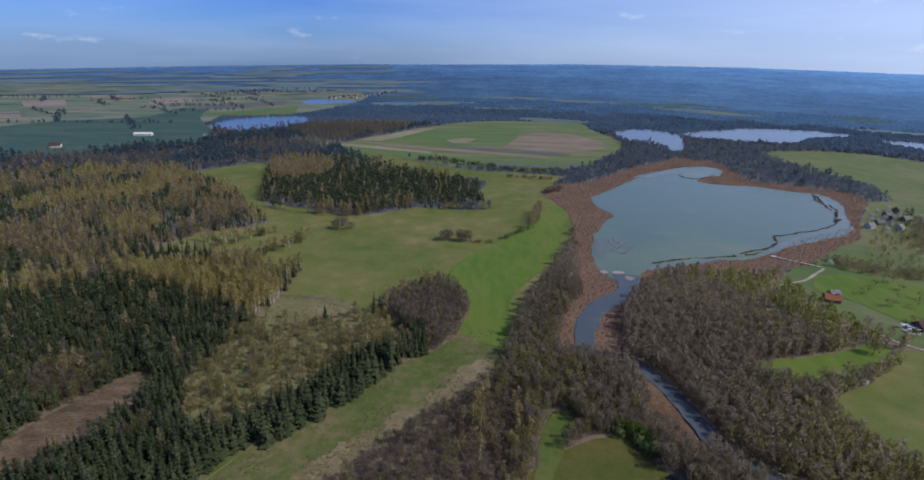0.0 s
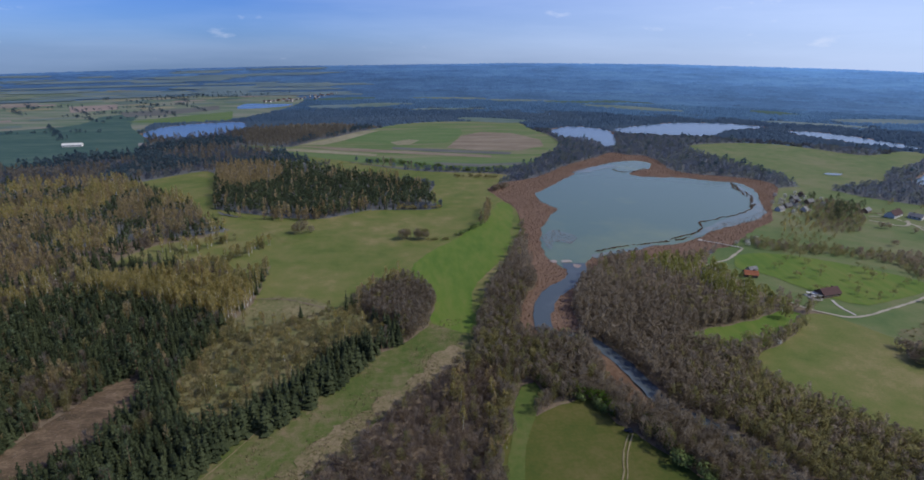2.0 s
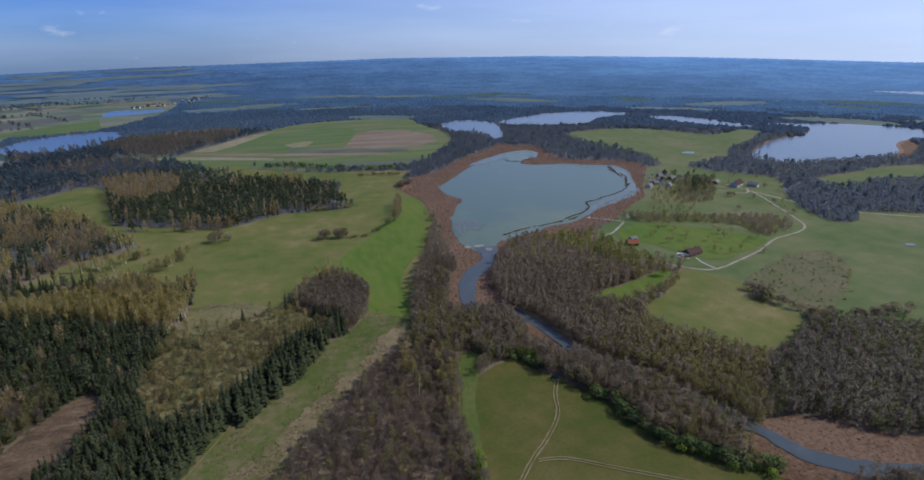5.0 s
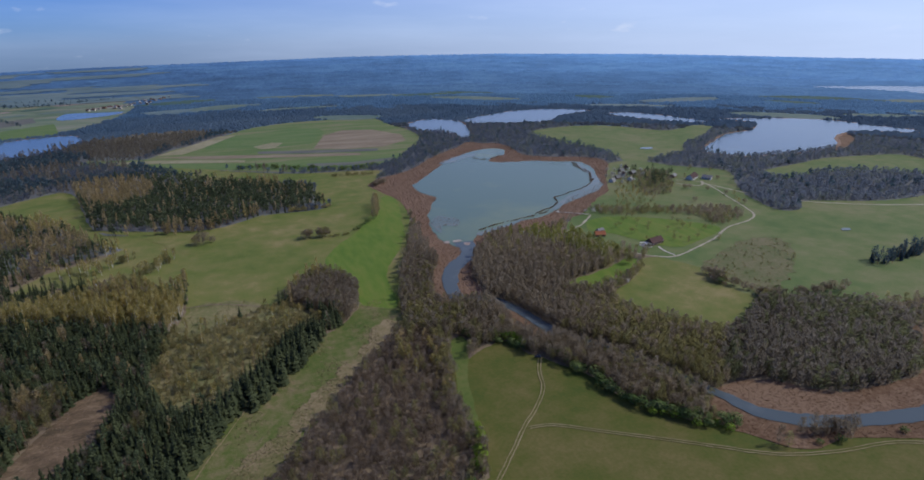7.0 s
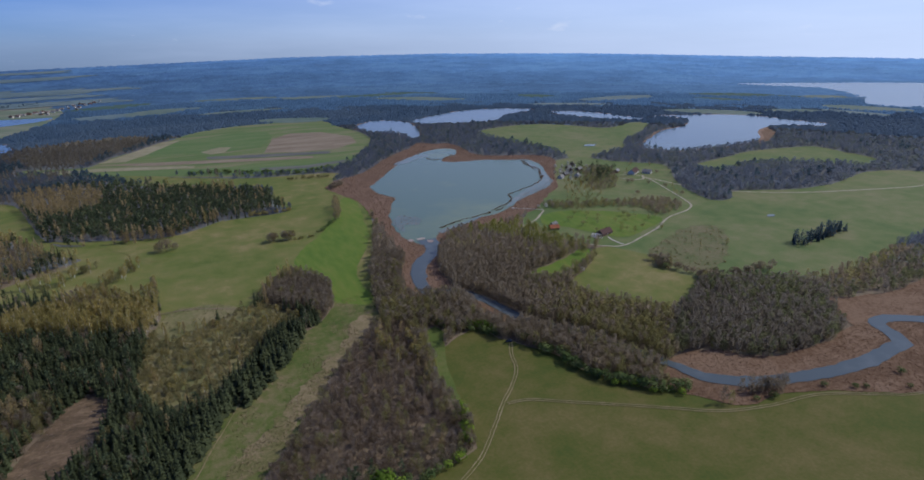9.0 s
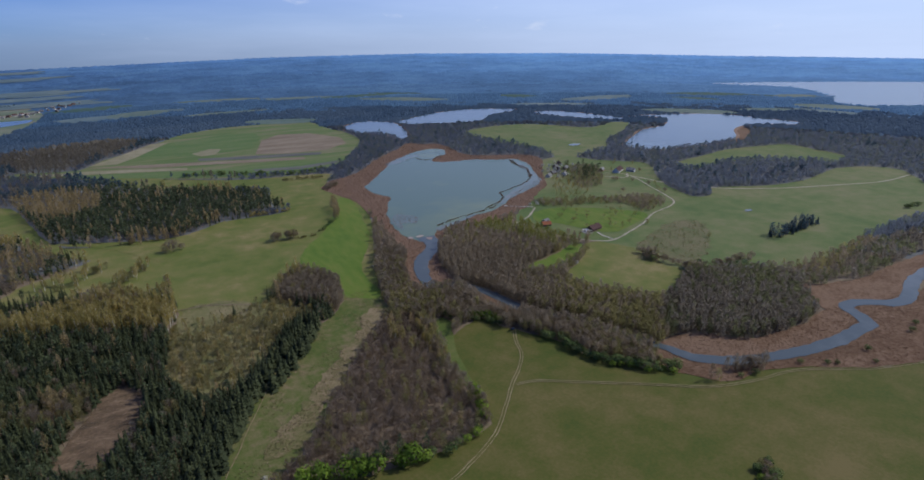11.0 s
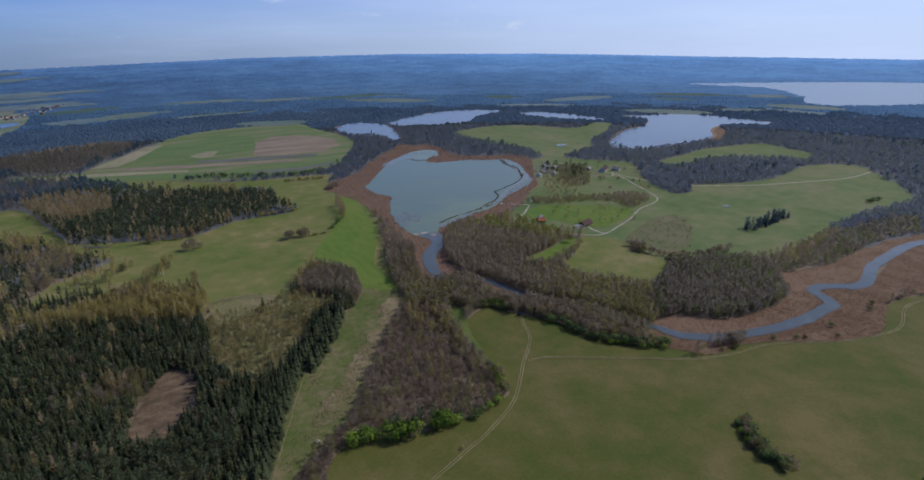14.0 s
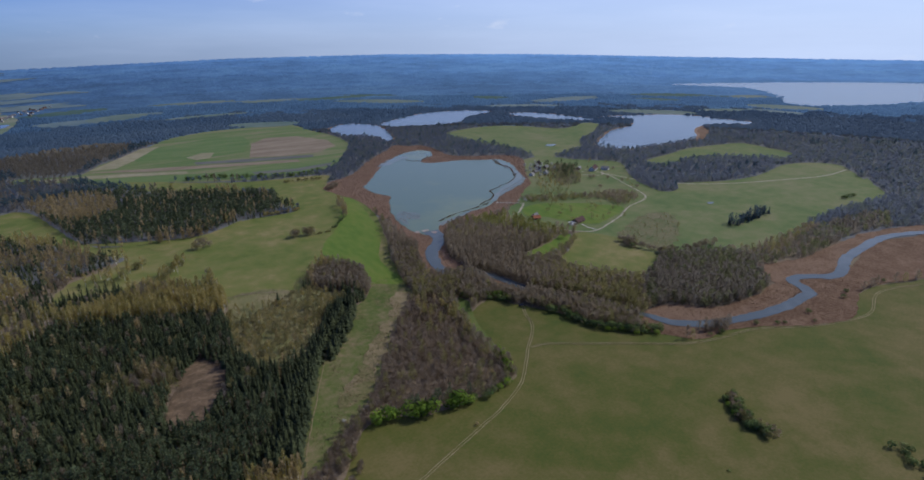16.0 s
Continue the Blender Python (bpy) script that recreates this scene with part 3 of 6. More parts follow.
OPEN = {
    "valley_meadow": ("meadow", [(-131, 319), (-126, 363), (-129, 434), (-124, 498), (-101, 555), (-56, 601), (30, 613), (36, 757), (105, 757), (118, 683), (131, 622), (105, 515), (77, 434), (53, 373), (35, 317), (24, 287), (0, 293), (5, 350), (-10, 391), (-36, 378), (-56, 342), (-71, 337), (-105, 318)]),
    "birch_meadow": ("meadow", [(-262, 440), (-248, 489), (-204, 520), (-170, 572), (-124, 498), (-129, 434), (-141, 395), (-186, 431), (-234, 449)]),
    "wood_meadow": ("meadow", [(-389, 743), (-339, 820), (-294, 830), (-229, 617), (-170, 572), (-185, 532), (-238, 595), (-277, 661), (-350, 728)]),
    "strip_meadow": ("wet_meadow", [(-141, 92), (-140, 105), (-130, 125), (-120, 149), (-102, 181), (-91, 195), (-77, 210), (-66, 224), (-48, 247), (-35, 272), (-27, 278), (-7, 298), (7, 315), (25, 315), (27, 290), (20, 263), (-1, 242), (-23, 215), (-37, 200), (-51, 180), (-66, 159), (-78, 145), (-116, 112)]),
    "spring_strip": ("spring_grass", [(106, 635), (113, 592), (96, 520), (80, 454), (50, 394), (35, 361), (32, 332), (29, 297), (13, 302), (1, 318), (8, 353), (0, 373), (-10, 412), (5, 450), (33, 487), (54, 524), (87, 591)]),
    "big_field": ("field", [(76, 217), (87, 195), (95, 182), (103, 167), (110, 152), (111, 135), (120, 121), (126, 111), (133, 99), (141, 94), (146, 88), (154, 74), (163, 61), (175, 57), (186, 58), (207, 54), (231, 43), (244, 31), (262, 21), (271, 15), (308, 14), (347, 23), (374, 25), (400, 20), (443, 3), (483, -19), (515, -38), (560, -207), (225, -281), (-20, -200), (-126, -74), (-145, 54), (-121, 86), (-105, 108), (-88, 117), (-61, 104), (-28, 99), (7, 102), (18, 110), (26, 144), (29, 189)]),
    "east_field": ("meadow", [(192, 246), (233, 270), (267, 301), (298, 291), (312, 269), (289, 236), (299, 198), (270, 180), (226, 165), (203, 193), (186, 215)]),
    "settlement_green": ("pasture", [(237, 387), (258, 418), (292, 452), (328, 486), (378, 538), (432, 600), (484, 668), (544, 684), (573, 659), (588, 619), (617, 585), (636, 561), (621, 526), (573, 474), (554, 433), (563, 460), (535, 414), (521, 365), (546, 356), (587, 378), (663, 343), (732, 333), (792, 341), (858, 349), (912, 328), (927, 290), (898, 257), (847, 217), (860, 215), (829, 197), (749, 147), (651, 156), (550, 155), (403, 143), (297, 198), (301, 255), (286, 293), (261, 340), (251, 399)]),
    "island_field": ("pasture", [(561, 1046), (678, 1084), (772, 1057), (823, 959), (858, 923), (963, 964), (986, 922), (849, 818), (740, 759), (697, 705), (639, 684), (580, 668), (529, 621), (542, 679), (563, 778), (553, 866), (546, 933)]),
    "far_strip": ("pasture", [(674, 523), (793, 543), (860, 554), (954, 537), (1007, 517), (995, 459), (978, 398), (908, 373), (874, 423), (827, 465), (746, 483), (669, 473)]),
    "stripe_field": ("stripe_crop", [(-321, 1100), (-286, 1089), (-223, 1072), (-190, 1152), (-118, 1249), (-82, 1324), (-26, 1422), (78, 1485), (185, 1493), (255, 1518), (304, 1483), (305, 1342), (320, 1221), (308, 1083), (260, 976), (203, 885), (154, 832), (120, 816), (83, 823), (11, 843), (-73, 891), (-174, 965), (-262, 1025), (-324, 1064)]),
    "hedge_field": ("meadow", [(-97, 831), (36, 820), (143, 789), (108, 730), (36, 735), (-36, 788)]),
    "hedge_strip": ("meadow", [(-225, 1004), (-161, 968), (-83, 893), (-6, 838), (63, 798), (116, 749), (118, 707), (73, 716), (11, 741), (-57, 793), (-118, 839), (-184, 924)]),
    "shore_meadow": ("meadow", [(36, 735), (108, 730), (116, 648), (74, 613), (21, 628)]),
    "west_fields": ("hazed_crop", [(-1794, 1755), (-1252, 2064), (-626, 2666), (-370, 2189), (-438, 1572), (-630, 1561), (-596, 1273), (-718, 1123), (-823, 988), (-1062, 919)]),
    "farther_fields": ("hazed_crop", [(-2127, 2090), (-1870, 2651), (-1354, 3016), (-875, 2763), (-1300, 2145), (-1852, 1813)]),
    "pine_front": ("meadow", [(-229, 617), (-155, 582), (-103, 572), (-50, 606), (-101, 545), (-124, 490), (-175, 565)]),
    "rough_clearing": ("scrub_ground", [(-124, 362), (-132, 322), (-124, 308), (-105, 319), (-85, 331), (-73, 345), (-85, 356), (-105, 363)]),
    "field_edge": ("edge_grass", [(47, 232), (56, 225), (38, 182), (24, 133), (21, 141), (33, 194)]),
    "straw_bank": ("straw", [(21, 268), (17, 276), (4, 273), (-9, 249), (-27, 231), (-42, 216), (-55, 204), (-63, 189), (-66, 163), (-51, 182), (-37, 200), (-22, 216), (-1, 242), (18, 261)]),
    "straw_hollow": ("straw", [(-67, 185), (-66, 163), (-77, 146), (-86, 142), (-98, 143), (-98, 158), (-83, 170)]),
    "orchard_lawn": ("spring_grass", [(301, 426), (352, 409), (405, 345), (349, 318), (313, 316), (286, 373), (270, 395)]),
    "spring_hollow": ("spring_grass", [(163, 277), (185, 286), (210, 291), (228, 297), (253, 309), (262, 302), (254, 290), (228, 272), (205, 258), (187, 258), (168, 269)]),
    "scrub_patch": ("scrub_heath", [(304, 260), (349, 288), (394, 300), (435, 290), (399, 247), (338, 207), (304, 202), (301, 226)]),
    "front_crop": ("green_crop", [(-298, 1053), (-59, 951), (63, 919), (146, 915), (223, 926), (191, 861), (105, 836), (4, 857), (-89, 906), (-192, 976)]),
    "pale_strip": ("pale_crop", [(-292, 1070), (-177, 1037), (-57, 984), (-59, 962), (-176, 1008), (-280, 1042)]),
    "middle_crop": ("green_crop", [(-128, 1191), (-65, 1294), (60, 1352), (131, 1349), (126, 1244), (77, 1112), (-34, 1093), (-124, 1123)]),
    "pale_wedge": ("pale_crop", [(-211, 1100), (-166, 1179), (-100, 1308), (-63, 1311), (-130, 1155), (-167, 1091)]),
    "ploughed_field": ("ploughed", [(119, 1209), (173, 1276), (242, 1252), (283, 1149), (269, 1063), (207, 1011), (131, 1015), (73, 1045)]),
    "dark_strip": ("dark_soil", [(-31, 1063), (61, 1031), (190, 992), (182, 967), (56, 1000), (-31, 1036)]),
    "second_dark_strip": ("dark_soil", [(39, 899), (116, 879), (194, 891), (180, 868), (109, 855), (41, 876)]),
    "brown_strip": ("ploughed", [(-215, 1084), (-83, 1043), (15, 1006), (147, 962), (143, 937), (11, 977), (-122, 1025)]),
    "short_pale_strip": ("pale_crop", [(-36, 1124), (3, 1161), (24, 1147), (4, 1090), (-22, 1085)]),
    # cloud shadow on a green far slope, painted as a darker sheet
    "dark_crop_field": ("dark_crop", [(-791, 855), (-709, 845), (-627, 855), (-575, 906), (-552, 971), (-470, 983), (-496, 1080), (-519, 1162), (-655, 1403), (-754, 1668), (-818, 1615), (-793, 1415), (-925, 1285), (-967, 1169), (-976, 1068)]),
    "red_field": ("red_soil", [(-1355, 1742), (-1271, 1813), (-1126, 1610), (-1220, 1572)]),
    "pink_field": ("red_soil", [(-1054, 1906), (-950, 1993), (-873, 1829), (-953, 1720)]),
    "purple_field": ("dark_soil", [(-829, 1733), (-718, 1825), (-611, 1952), (-570, 1820), (-677, 1645), (-758, 1611)]),
    "brown_field": ("red_soil", [(-1236, 1432), (-1164, 1482), (-1045, 1332), (-1119, 1291)]),
    "light_crop_field": ("green_crop", [(-703, 1490), (-650, 1580), (-516, 1764), (-451, 1514), (-576, 1457), (-645, 1473)]),
    "clearing": ("clearcut", [(-167, 261), (-156, 246), (-154, 229), (-160, 207), (-170, 191), (-176, 180), (-188, 177), (-201, 188), (-196, 210), (-185, 234), (-178, 252)]),
}
WOODS = {
    "spruce_strip": [(-34, 271), (-47, 246), (-65, 223), (-76, 209), (-90, 194), (-101, 180), (-119, 148), (-129, 124), (-139, 104), (-179, 112), (-149, 138), (-139, 162), (-121, 194), (-110, 208), (-96, 223), (-85, 237), (-67, 260), (-54, 285), (-44, 281)],
    "bare_thicket": [(-47, 344), (-42, 326), (-28, 311), (-12, 308), (-2, 324), (4, 353), (-16, 371), (-36, 364)],
    "young_scrub": [(-131, 328), (-104, 325), (-87, 324), (-72, 338), (-59, 337), (-47, 344), (-42, 326), (-29, 305), (-30, 292), (-56, 261), (-79, 239), (-98, 221), (-112, 210), (-130, 220), (-141, 261), (-136, 298)],
    "birch_stand": [(-125, 364), (-132, 322), (-155, 331), (-186, 347), (-224, 364), (-255, 378), (-266, 405), (-219, 399), (-169, 385), (-133, 372)],
    "middle_larches": [(-291, 835), (-268, 880), (-204, 846), (-184, 758), (-220, 715), (-246, 713)],
    "middle_pines": [(-292, 811), (-214, 887), (-130, 831), (-29, 744), (29, 689), (30, 619), (-17, 609), (-56, 606), (-103, 566), (-155, 578), (-223, 609)],
    "orange_wood": [(-293, 1080), (-240, 1073), (-199, 1144), (-131, 1278), (-117, 1358), (-162, 1436), (-277, 1414), (-349, 1293), (-340, 1192)],
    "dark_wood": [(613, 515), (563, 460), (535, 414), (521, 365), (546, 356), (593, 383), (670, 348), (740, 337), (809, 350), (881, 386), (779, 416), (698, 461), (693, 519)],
    "triangle_wood": [(5, 248), (34, 249), (25, 205), (17, 162), (17, 118), (10, 104), (-26, 102), (-88, 119), (-101, 124), (-90, 144), (-51, 194)],
    "corner_thicket": [(-101, 124), (-88, 119), (-105, 108), (-121, 86), (-145, 54), (-172, 30), (-160, 75), (-128, 108)],
    "yellow_corner": [(-143, 128), (-128, 108), (-160, 75), (-180, 55), (-200, 66), (-168, 108)],
    "wet_alders": [(215, 155), (294, 188), (342, 166), (390, 118), (464, 132), (547, 137), (655, 114), (520, 67), (410, 77), (335, 81), (272, 74), (220, 82), (179, 113)],
    "poplar_belt": [(203, 424), (239, 407), (268, 378), (278, 359), (249, 322), (235, 324), (216, 335), (211, 360), (197, 379), (190, 399)],
    "mixed_west": [(-604, 712), (-477, 757), (-380, 725), (-266, 633), (-234, 583), (-204, 520), (-244, 481), (-268, 447), (-372, 419)],
}
# growth that stands on open land
GROVES = {
    "hedge_belt": [(325, 465), (354, 451), (393, 433), (438, 412), (473, 395), (470, 369), (428, 349), (407, 358), (412, 386), (376, 413), (335, 427), (316, 446)],
    "cottage_trees": [(480, 622), (467, 582), (430, 527), (430, 477), (390, 440), (362, 447), (359, 469), (412, 535)],
    "house_grove": [(467, 582), (512, 606), (544, 581), (484, 501), (447, 476), (424, 487), (430, 527)],
}
SHALLOWS = {
    "east_shallow": [(458, 699), (441, 636), (419, 579), (392, 541), (359, 521), (325, 504), (293, 485), (273, 474), (300, 503), (363, 548), (403, 579), (425, 620), (444, 669)],
    "north_shallow": [(248, 801), (290, 840), (328, 858), (335, 841), (301, 820), (263, 795)],
    "mouth_shallow": [(124, 494), (140, 512), (148, 502), (156, 486), (144, 466), (132, 471), (120, 449), (118, 464)],
    "south_shallow": [(155, 435), (183, 443), (219, 457), (219, 451), (180, 435), (155, 424)],
}
REED_CURVE = [(456, 705), (439, 661), (425, 616), (403, 579), (372, 554), (345, 542), (325, 533), (307, 525), (299, 504), (279, 486), (255, 474), (239, 466)]
MUD_BARS = [[(111, 420), (116, 423), (118, 418), (114, 415)], [(122, 421), (130, 421), (131, 417), (123, 416)], [(130, 411), (136, 408), (132, 402), (129, 405)]]
ROADS = {
    "gravel_road": (2.3, [(539, 543), (540, 495), (511, 427), (491, 383), (478, 362), (457, 349), (414, 339), (373, 318), (335, 304), (299, 294), (281, 303), (270, 318), (269, 332)]),
    "shore_path": (2.2, [(305, 440), (293, 429), (273, 412), (247, 401)]),
    "farm_road": (3.0, [(541, 507), (547, 467), (553, 433), (577, 383), (649, 329), (751, 287), (822, 264), (898, 263)]),
}
TRACKS = {
    "field_track": [(92, 189), (84, 177), (75, 157), (65, 145), (44, 126), (21, 103), (6, 92), (-17, 81), (-54, 69), (-90, 57), (-120, 46), (-190, 20)],
    "branch_track": [(50, 128), (63, 125), (86, 109), (119, 86), (151, 63), (177, 53), (210, 46), (227, 39), (246, 27), (268, 16), (320, 2), (380, 15), (450, -10)],
    "meadow_track": [(-136, 112), (-130, 125), (-115, 154), (-96, 191), (-79, 220), (-43, 268)],
}

from mathutils import geometry

# ---------------------------------------------------------------- geometry helpers
rng = np.random.default_rng(7)
MID = np.array([-80.0, -60.0])


def land(x, y):
    """The height of the land: flat by the lakes, a wooded rise on the skyline."""
    dx, dy = np.asarray(x, float) - MID[0], np.asarray(y, float) - MID[1]
    r = np.hypot(dx, dy)
    az = np.degrees(np.arctan2(dx, dy))
    top = np.interp(az, [-60, -40, -25, -10, 0, 12, 26, 40, 55, 70, 90], [0, 0, 32, 66, 82, 106, 112, 100, 69, 51, 53])
    start = np.interp(az, [44, 52], [2500, 3250])
    s = np.clip((r - start) / (4750 - start), 0, 1)
    up = s * s * (3 - 2 * s) * top
    down = np.clip((r - 4750) / 900, 0, 1)
    wave = 16 * np.sin(dx / 610 + 1) * np.sin(dy / 430) * s * (1 - s) * 2 * top / 88
    return (up + wave) * (1 - down) - 60 * down


def spline(points, closed, step=6.0, wobble=0.0, values=None):
    """A smooth line through the points, as an array; values are carried along as a third column."""
    p = np.array([(*q, v) for q, v in zip(points, values if values else [0] * len(points))], float)
    n = len(p)
    out = []
    for i in range(n if closed else n - 1):
        a, b, c, d = (p[(i + k) % n] if closed else p[min(max(i + k, 0), n - 1)] for k in (-1, 0, 1, 2))
        m = max(2, int(np.linalg.norm((c - b)[:2]) / step))
        for t in np.arange(m) / m:
            out.append(0.5 * (2 * b + (c - a) * t + (2 * a - 5 * b + 4 * c - d) * t**2 + (3 * b - a - 3 * c + d) * t**3))
    if not closed:
        out.append(p[-1])
    out = np.array(out)
    if wobble:
        for i, q in enumerate(out):
            k = noise.noise_vector(Vector((q[0] / 14, q[1] / 14, 3.1))) + 0.5 * noise.noise_vector(Vector((q[0] / 5, q[1] / 5, 8.3)))
            out[i, 0] += k.x * wobble
            out[i, 1] += k.y * wobble
    return out


def inside(poly, pts):
    x, y = pts[:, 0], pts[:, 1]
    px, py = poly[:, 0], poly[:, 1]
    hit = np.zeros(len(pts), bool)
    near = (x > px.min()) & (x < px.max()) & (y > py.min()) & (y < py.max())
    if not near.any():
        return hit
    xs, ys = x[near], y[near]
    res = np.zeros(len(xs), bool)
    j = len(poly) - 1
    for i in range(len(poly)):
        if py[i] != py[j]:
            cross = (py[i] > ys) != (py[j] > ys)
            res ^= cross & (xs < (px[j] - px[i]) * (ys - py[i]) / (py[j] - py[i]) + px[i])
        j = i
    hit[near] = res
    return hit


def off_line(line, pts, closed=False):
    """How far points lie from a line."""
    best = np.full(len(pts), 1e9)
    n = len(line)
    for i in range(n if closed else n - 1):
        a, b = line[i, :2], line[(i + 1) % n, :2]
        d = b - a
        t = np.clip(((pts - a) @ d) / max(d @ d, 1e-9), 0, 1)
        best = np.minimum(best, np.hypot(*(pts - a - t[:, None] * d).T))
    return best


def part(name, bm, mat, parent=None, label=""):
    me = bpy.data.meshes.new(name)
    bm.to_mesh(me)
    bm.free()
    me.materials.append(M[mat])
    ob = new(name, me)
    ob.parent = parent
    return tagged(ob, label)


def sheet(name, outline, z, mat, label, category):
    """A flat piece of land or water within an outline."""
    bm = bmesh.new()
    n = len(outline)
    pts, _, tris, *_ = geometry.delaunay_2d_cdt([Vector((q[0], q[1])) for q in outline], [], [list(range(n))], 1, 1e-4)
    vs = [bm.verts.new((q.x, q.y, z)) for q in pts]
    for t in tris:
        bm.faces.new([vs[i] for i in t])
    bm.normal_update()
    for f in bm.faces:
        if f.normal.z < 0:
            f.normal_flip()
    return tagged(part(name, bm, mat), label, category, kind="structure")


def ribbon(name, line, width, z, mat, label="", parent=None, category="", bank=0.0):
    """A band of that width (or each point's own) along a line."""
    d = np.gradient(line[:, :2], axis=0)
    d /= np.linalg.norm(d, axis=1)[:, None] + 1e-9
    side = np.stack([-d[:, 1], d[:, 0]], 1)
    w = (np.asarray(width) / 2 * np.ones(len(line)))[:, None]
    jig = rng.normal(0, bank, (len(line), 2)) if bank else np.zeros((len(line), 2))
    le, ri = line[:, :2] + side * (w + jig[:, :1]), line[:, :2] - side * (w + jig[:, 1:])
    bm = bmesh.new()
    a = [bm.verts.new((*q, z)) for q in le]
    b = [bm.verts.new((*q, z)) for q in ri]
    for i in range(len(a) - 1):
        bm.faces.new((b[i], b[i + 1], a[i + 1], a[i]))
    ob = part(name, bm, mat, parent, label)
    if category:
        tagged(ob, label, category, kind="structure")
    return ob


class Heap:
    """Gathers many small shapes into one mesh, each with a tint of its own."""

    def __init__(self):
        self.v, self.f, self.m, self.t, self.n = [], [], [], [], 0

    def add(self, proto, place, turn, size, tints):
        """proto: verts, triangles, material slots; the rest: one row for each copy."""
        v, f, m = proto
        k = len(place)
        if not k:
            return
        c, s = np.cos(turn)[:, None], np.sin(turn)[:, None]
        x, y, z = v[:, 0], v[:, 1], v[:, 2]
        out = np.empty((k, len(v), 3), np.float32)
        out[:, :, 0] = (x * c - y * s) * size[:, :1] + place[:, :1]
        out[:, :, 1] = (x * s + y * c) * size[:, :1] + place[:, 1:2]
        out[:, :, 2] = z * size[:, 1:2] + place[:, 2:3]
        self.v.append(out.reshape(-1, 3))
        self.f.append((f[None] + (self.n + np.arange(k) * len(v))[:, None, None]).reshape(-1, 3))
        self.m.append(np.tile(m, k))
        self.t.append(np.repeat(tints, len(v)))
        self.n += k * len(v)

    def mesh(self, name, mats):
        v, f, m, t = np.concatenate(self.v), np.concatenate(self.f), np.concatenate(self.m), np.concatenate(self.t)
        me = bpy.data.meshes.new(name)
        me.vertices.add(len(v))
        me.vertices.foreach_set("co", v.ravel())
        me.loops.add(len(f) * 3)
        me.loops.foreach_set("vertex_index", f.ravel().astype(np.int32))
        me.polygons.add(len(f))
        me.polygons.foreach_set("loop_start", (np.arange(len(f)) * 3).astype(np.int32))
        for q in mats:
            me.materials.append(M[q])
        me.polygons.foreach_set("material_index", m.astype(np.int32))
        at = me.attributes.new("tint", "FLOAT", "POINT")
        at.data.foreach_set("value", t.astype(np.float32))
        me.update(calc_edges=True)
        return me


# ---------------------------------------------------------------- tree shapes: verts, triangles, slots (0 trunk, 1 crown)


def tube(p0, p1, r0, r1, sides=4):
    p0, p1 = np.array(p0, float), np.array(p1, float)
    d = p1 - p0
    d /= np.linalg.norm(d)
    a = np.cross(d, (0.3, 0.8, 0.1))
    a /= np.linalg.norm(a)
    b = np.cross(d, a)
    ang = np.arange(sides) * 2 * np.pi / sides
    ring = np.cos(ang)[:, None] * a + np.sin(ang)[:, None] * b
    v = np.concatenate([p0 + ring * r0, p1 + ring * r1])
    f = []
    for i in range(sides):
        j = (i + 1) % sides
        f += [(i, j, sides + j), (i, sides + j, sides + i)]
    return v, np.array(f)


def joined(pieces):
    vs, fs, ms, n = [], [], [], 0
    for v, f, m in pieces:
        vs.append(v)
        fs.append(f + n)
        ms.append(np.full(len(f), m))
        n += len(v)
    return np.concatenate(vs), np.concatenate(fs), np.concatenate(ms)


def blades(starts, ends, widths):
    """Slender triangles, each from a broad foot to a tip."""
    d = ends - starts
    a = np.cross(d, rng.normal(size=d.shape))
    a /= np.linalg.norm(a, axis=1)[:, None] + 1e-9
    v = np.stack([starts - a * widths[:, None] / 2, starts + a * widths[:, None] / 2, ends], 1).reshape(-1, 3)
    return v, np.arange(len(v)).reshape(-1, 3)


def spruce_shape(h, r, whorls, spokes):
    pieces = []
    pieces.append((*tube((0, 0, 0), (0, 0, h * 0.85), 0.2, 0.05, 3), 0))
    zs = np.linspace(0.1, 0.97, whorls)
    v, f = [], []
    for z in zs:
        rad = r * (1 - z) ** 0.8 + 0.15
        spin = rng.uniform(0, 6.28)
        for k in range(spokes):
            a = spin + k * 2 * np.pi / spokes + rng.normal(0, 0.2)
            q = rad * rng.uniform(0.6, 1.25)
            w = 0.5 * rad + 0.2
            zz = z * h + rng.normal(0, 0.032 * h)
            ca, sa = np.cos(a), np.sin(a)
            n = len(v)
            v += [(0, 0, zz + 0.3 * q + 0.3), (ca * q - sa * w, sa * q + ca * w, zz - 0.22 * q), (ca * q + sa * w, sa * q - ca * w, zz - 0.22 * q)]
            f += [(n, n + 1, n + 2)]
    n = len(v)
    v += [(-0.15, 0, h * 0.95), (0.15, 0.05, h * 0.95), (0, 0, h * 1.03)]
    f += [(n, n + 1, n + 2)]
    pieces.append((np.array(v), np.array(f), 1))
    core_v, core_f = tube((0, 0, 0.12 * h), (0, 0, 0.96 * h), r * 0.55, 0.02, 5)
    pieces.append((core_v, core_f, 1))
    return joined(pieces)


